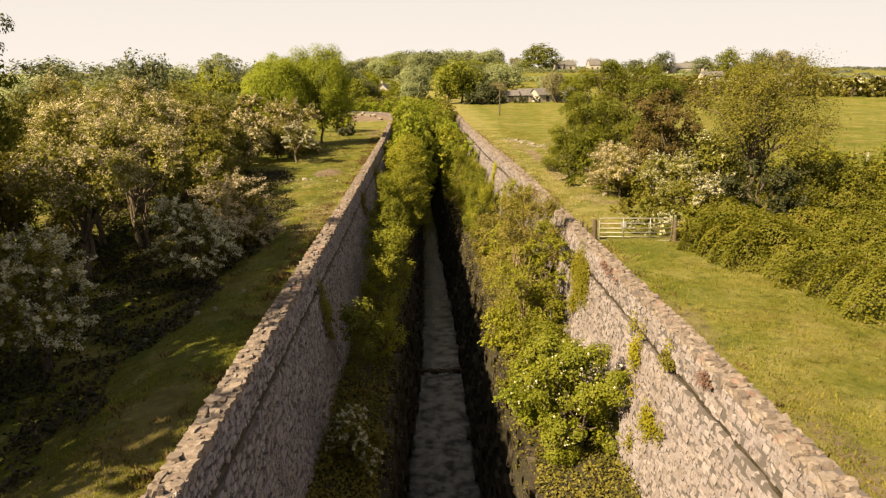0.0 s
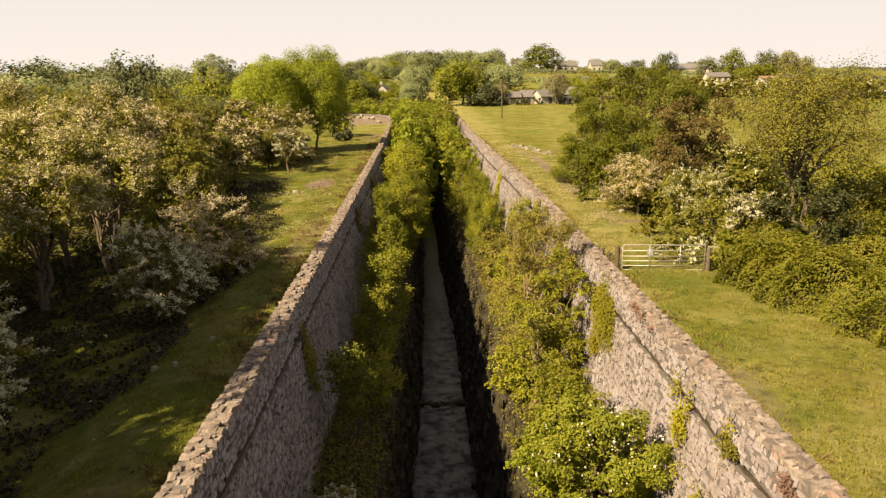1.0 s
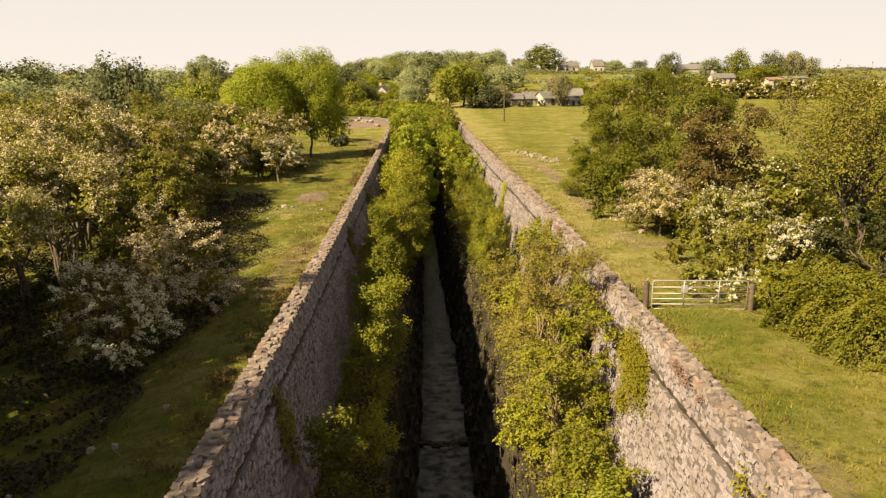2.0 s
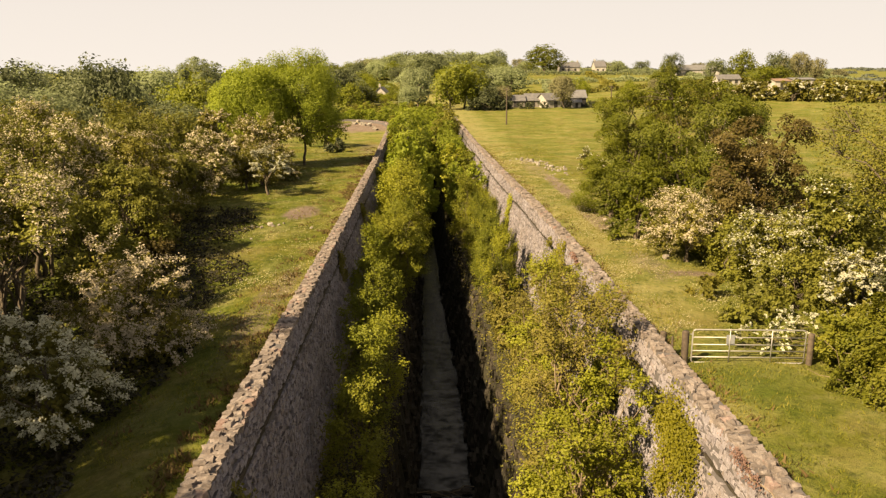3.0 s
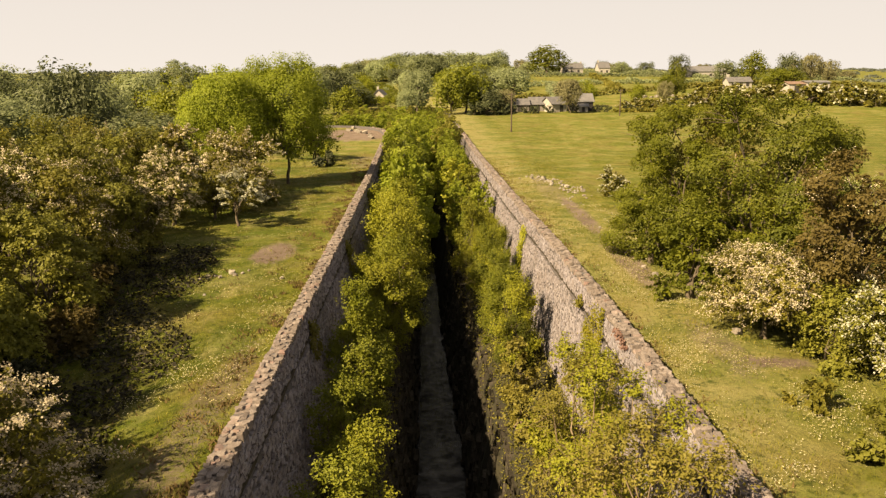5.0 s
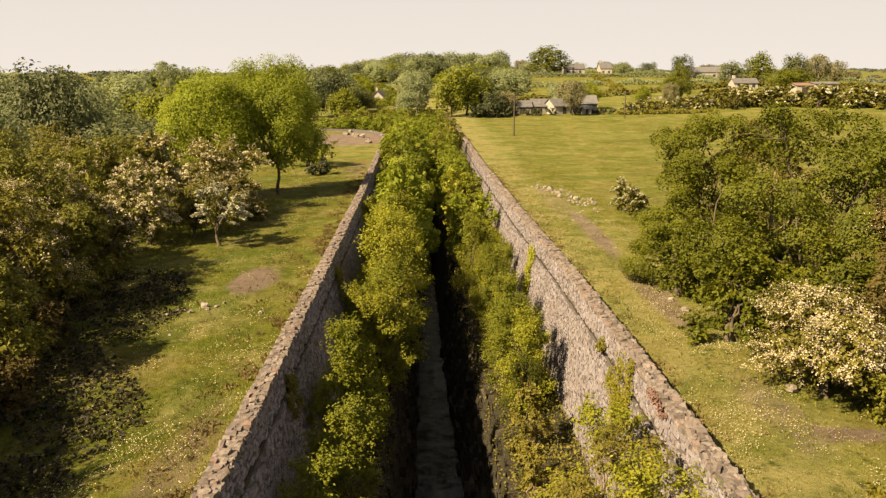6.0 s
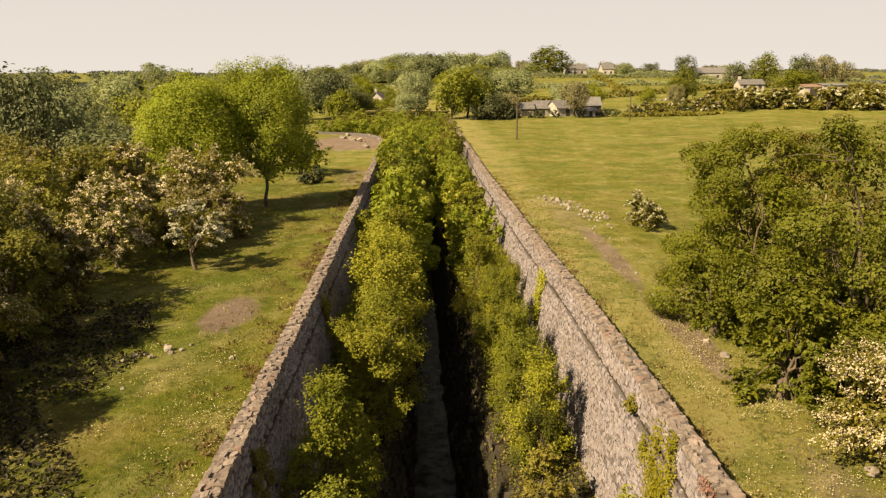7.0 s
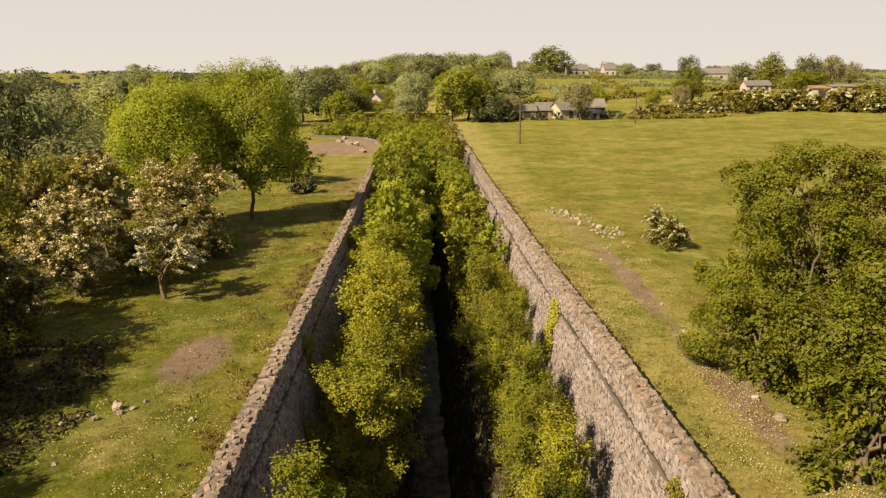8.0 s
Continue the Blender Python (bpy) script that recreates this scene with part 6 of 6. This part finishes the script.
M_STALK = leaf_material("dead_stalk", [(0.0, (0.06, 0.036, 0.012)), (0.5, (0.126, 0.084, 0.03)), (1.0, (0.204, 0.15, 0.066))], 0.2, 0.8)
dry_stalks()


def ledge_weeds(side, n):
    y = 18 + 110 * rg.random(n) ** 1.4
    a = rg.random(n) * 1.16 - 0.04
    w, e = face_x(side, y, LEDGE), edge_x(side, y)
    x = w * (1 - a) + e * a
    z = LEDGE + 0.2 - 0.75 * a + np.abs(rg.normal(size=n)) * 0.28 * (0.6 + 0.4 * roll_noise(x, y, 0.8)) - (a > 1) * rg.random(n) * 1.7
    P = np.stack([x, y, z], -1)
    V, Q = leaf_quads(P, unit(rg.normal(size=P.shape) * 0.5 + np.array([-side * 0.2, 0, 0.8])), 0.12, rg)
    tagged(new("ledge_weeds", make_mesh("ledge_weeds", V, Q, mat=M_FERN)), "olive green weeds and moss matting the ledge", "weeds", kind="stuff")


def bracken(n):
    """Dead bracken over the hollow below the tall trees, its colour darkened for shade."""
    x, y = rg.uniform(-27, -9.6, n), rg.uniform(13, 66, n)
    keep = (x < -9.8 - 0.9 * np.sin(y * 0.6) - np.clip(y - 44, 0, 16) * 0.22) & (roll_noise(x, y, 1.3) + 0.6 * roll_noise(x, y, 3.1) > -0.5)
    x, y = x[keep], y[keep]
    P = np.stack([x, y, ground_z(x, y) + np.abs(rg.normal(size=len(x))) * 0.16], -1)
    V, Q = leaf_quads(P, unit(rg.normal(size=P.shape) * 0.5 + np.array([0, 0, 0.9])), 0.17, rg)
    tagged(new("bracken", make_mesh("bracken", V, Q, mat=M_BRACKEN)), "brown and green bracken covering the hollow, darkened to carry its shade", "bracken", kind="stuff")


# bracken brown taken near black: the hollow's shade is part of the colour
M_BRACKEN = leaf_material("shaded_bracken_leaf", [(0.0, (0.0097, 0.007, 0.0031)), (0.5, (0.0195, 0.0164, 0.0047)), (1.0, (0.0273, 0.0292, 0.0059))], 0.2)
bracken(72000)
ledge_weeds(-1, 42000)
ledge_weeds(1, 42000)


def wall_patch(name, side, y, z, wide, high, n, mat, label, size, seed, hang=0.0):
    """A climbing or rooted plant spread over part of a wall face."""
    r = np.random.default_rng(seed)
    lob = r.normal(size=(9, 2)) * np.array([0.62, 0.5])
    k = r.integers(0, 9, n)
    q = lob[k] + r.normal(size=(n, 2)) * r.uniform(0.10, 0.26, 9)[k][:, None]
    yy = y + q[:, 0] * wide / 2
    zz = np.minimum(z + q[:, 1] * high / 2, TOP + 0.05)
    x = face_x(side, yy, zz) - side * (0.05 + np.abs(r.normal(size=n)) * 0.10 + hang)
    P = np.stack([x, yy, zz], -1)
    N = unit(np.array([-side, -0.3, 0.5]) + r.normal(size=P.shape) * 0.5)
    top = empty(name, float(face_x(side, y, z)), y, z)
    V, Q = leaf_quads(P - np.array(top.matrix_basis.translation), N, size, r)
    part_mesh("leaves", make_mesh("leaves", V, Q, mat=mat), top)
    S = []
    for i in range(9):
        a, b_ = np.array([0, 0, -high * 0.4]), np.array([0, lob[i, 0] * wide / 2, lob[i, 1] * high / 2])
        a[0], b_[0] = float(face_x(side, y, z + a[2])) - top.location.x - side * 0.02, float(face_x(side, y + b_[1], z + b_[2])) - top.matrix_basis.translation.x - side * 0.02
        S.append(tube(bent(a, b_, r, 0.03, 4), [0.02, 0.015, 0.012, 0.006], 4))
    V, Q = joined(S)
    part_mesh("stem", make_mesh("stem", V, Q, mat=M_TWIG), top)
    tagged(top, label, "climber")


wall_patch("ivy", 1, 33.8, -0.8, 4.2, 3.4, 8000, M_IVY, "bright yellow-green ivy patch on the sunlit wall", 0.08, 1)
wall_patch("ivy", 1, 24.9, -0.5, 1.5, 2.2, 800, M_IVY, "narrow yellow ivy climbing the sunlit wall", 0.08, 2)
wall_patch("ivy", 1, 22.9, -1.8, 1.8, 2.4, 1000, M_IVY, "small yellow ivy patch low on the wall", 0.08, 3)
wall_patch("ivy", 1, 52.6, -1.0, 2.0, 2.8, 2600, M_IVY, "yellowing ivy on the wall", 0.08, 4)
wall_patch("ivy", 1, 71.5, -1.3, 1.6, 2.4, 1600, M_WIL, "green creeper on the wall", 0.12, 5)
wall_patch("wall_plant", 1, 29.9, 0.72, 1.6, 0.35, 420, M_PINK, "reddish valerian rooted in the wall top", 0.06, 6)
wall_patch("wall_plant", 1, 19.8, 0.6, 1.0, 0.4, 350, M_PINK, "reddish plants in the wall joints", 0.06, 7)
wall_patch("wall_plant", 1, 49.0, 0.75, 1.2, 0.35, 350, M_PINK, "reddish plants on the coping", 0.09, 8)
wall_patch("wall_plant", 1, 55.4, 0.0, 0.7, 0.5, 350, M_HAW, "green tuft rooted in the wall", 0.10, 9)
wall_patch("wall_plant", 1, 22.3, 0.1, 0.8, 0.4, 300, M_HAW, "small green tuft in the wall", 0.09, 10)
wall_patch("wall_plant", -1, 30.5, -1.0, 1.5, 2.4, 1300, M_HAW, "dark green plant hanging on the shaded wall", 0.10, 11)
wall_patch("wall_plant", -1, 52.0, -0.4, 1.2, 1.6, 900, M_HAW, "green plant on the shaded wall", 0.11, 12)
wall_patch("wall_plant", -1, 66.0, -0.2, 1.6, 1.8, 1000, M_HAW, "green plant hanging on the wall", 0.12, 13)


# ---------------------------------------------------------------- a low sill across the water
def water_sill():
    sill = empty("stone_sill", -0.6, 48.3, WATER - 0.07)
    tagged(sill, "low dark stone sill with driftwood crossing the channel", "sill")
    r = np.random.default_rng(8)
    x = -2.4
    while x < 1.4:
        w = r.uniform(0.3, 0.7)
        ob = new("stone", SHADE_BLOCKS[int(r.integers(8))])
        ob.parent = sill
        ob.matrix_basis = pose(x + w / 2, r.normal() * 0.10, 0.03 + r.normal() * 0.05, r.normal() * 6, 90, r.normal() * 8) @ Matrix.Diagonal((0.22, w, 0.45, 1))
        x += w
    for k in range(3):
        a = np.array([r.uniform(-2.5, 0), r.uniform(-0.3, 0.3), 0.06])
        V, Q = tube(bent(a, a + np.array([r.uniform(1, 2.4), r.normal() * 0.3, 0.05]), r, 0.04), np.linspace(0.04, 0.015, 5), 5)
        part_mesh("driftwood", make_mesh("driftwood", V, Q, mat=M_TWIG), sill, "bleached driftwood branch")


water_sill()
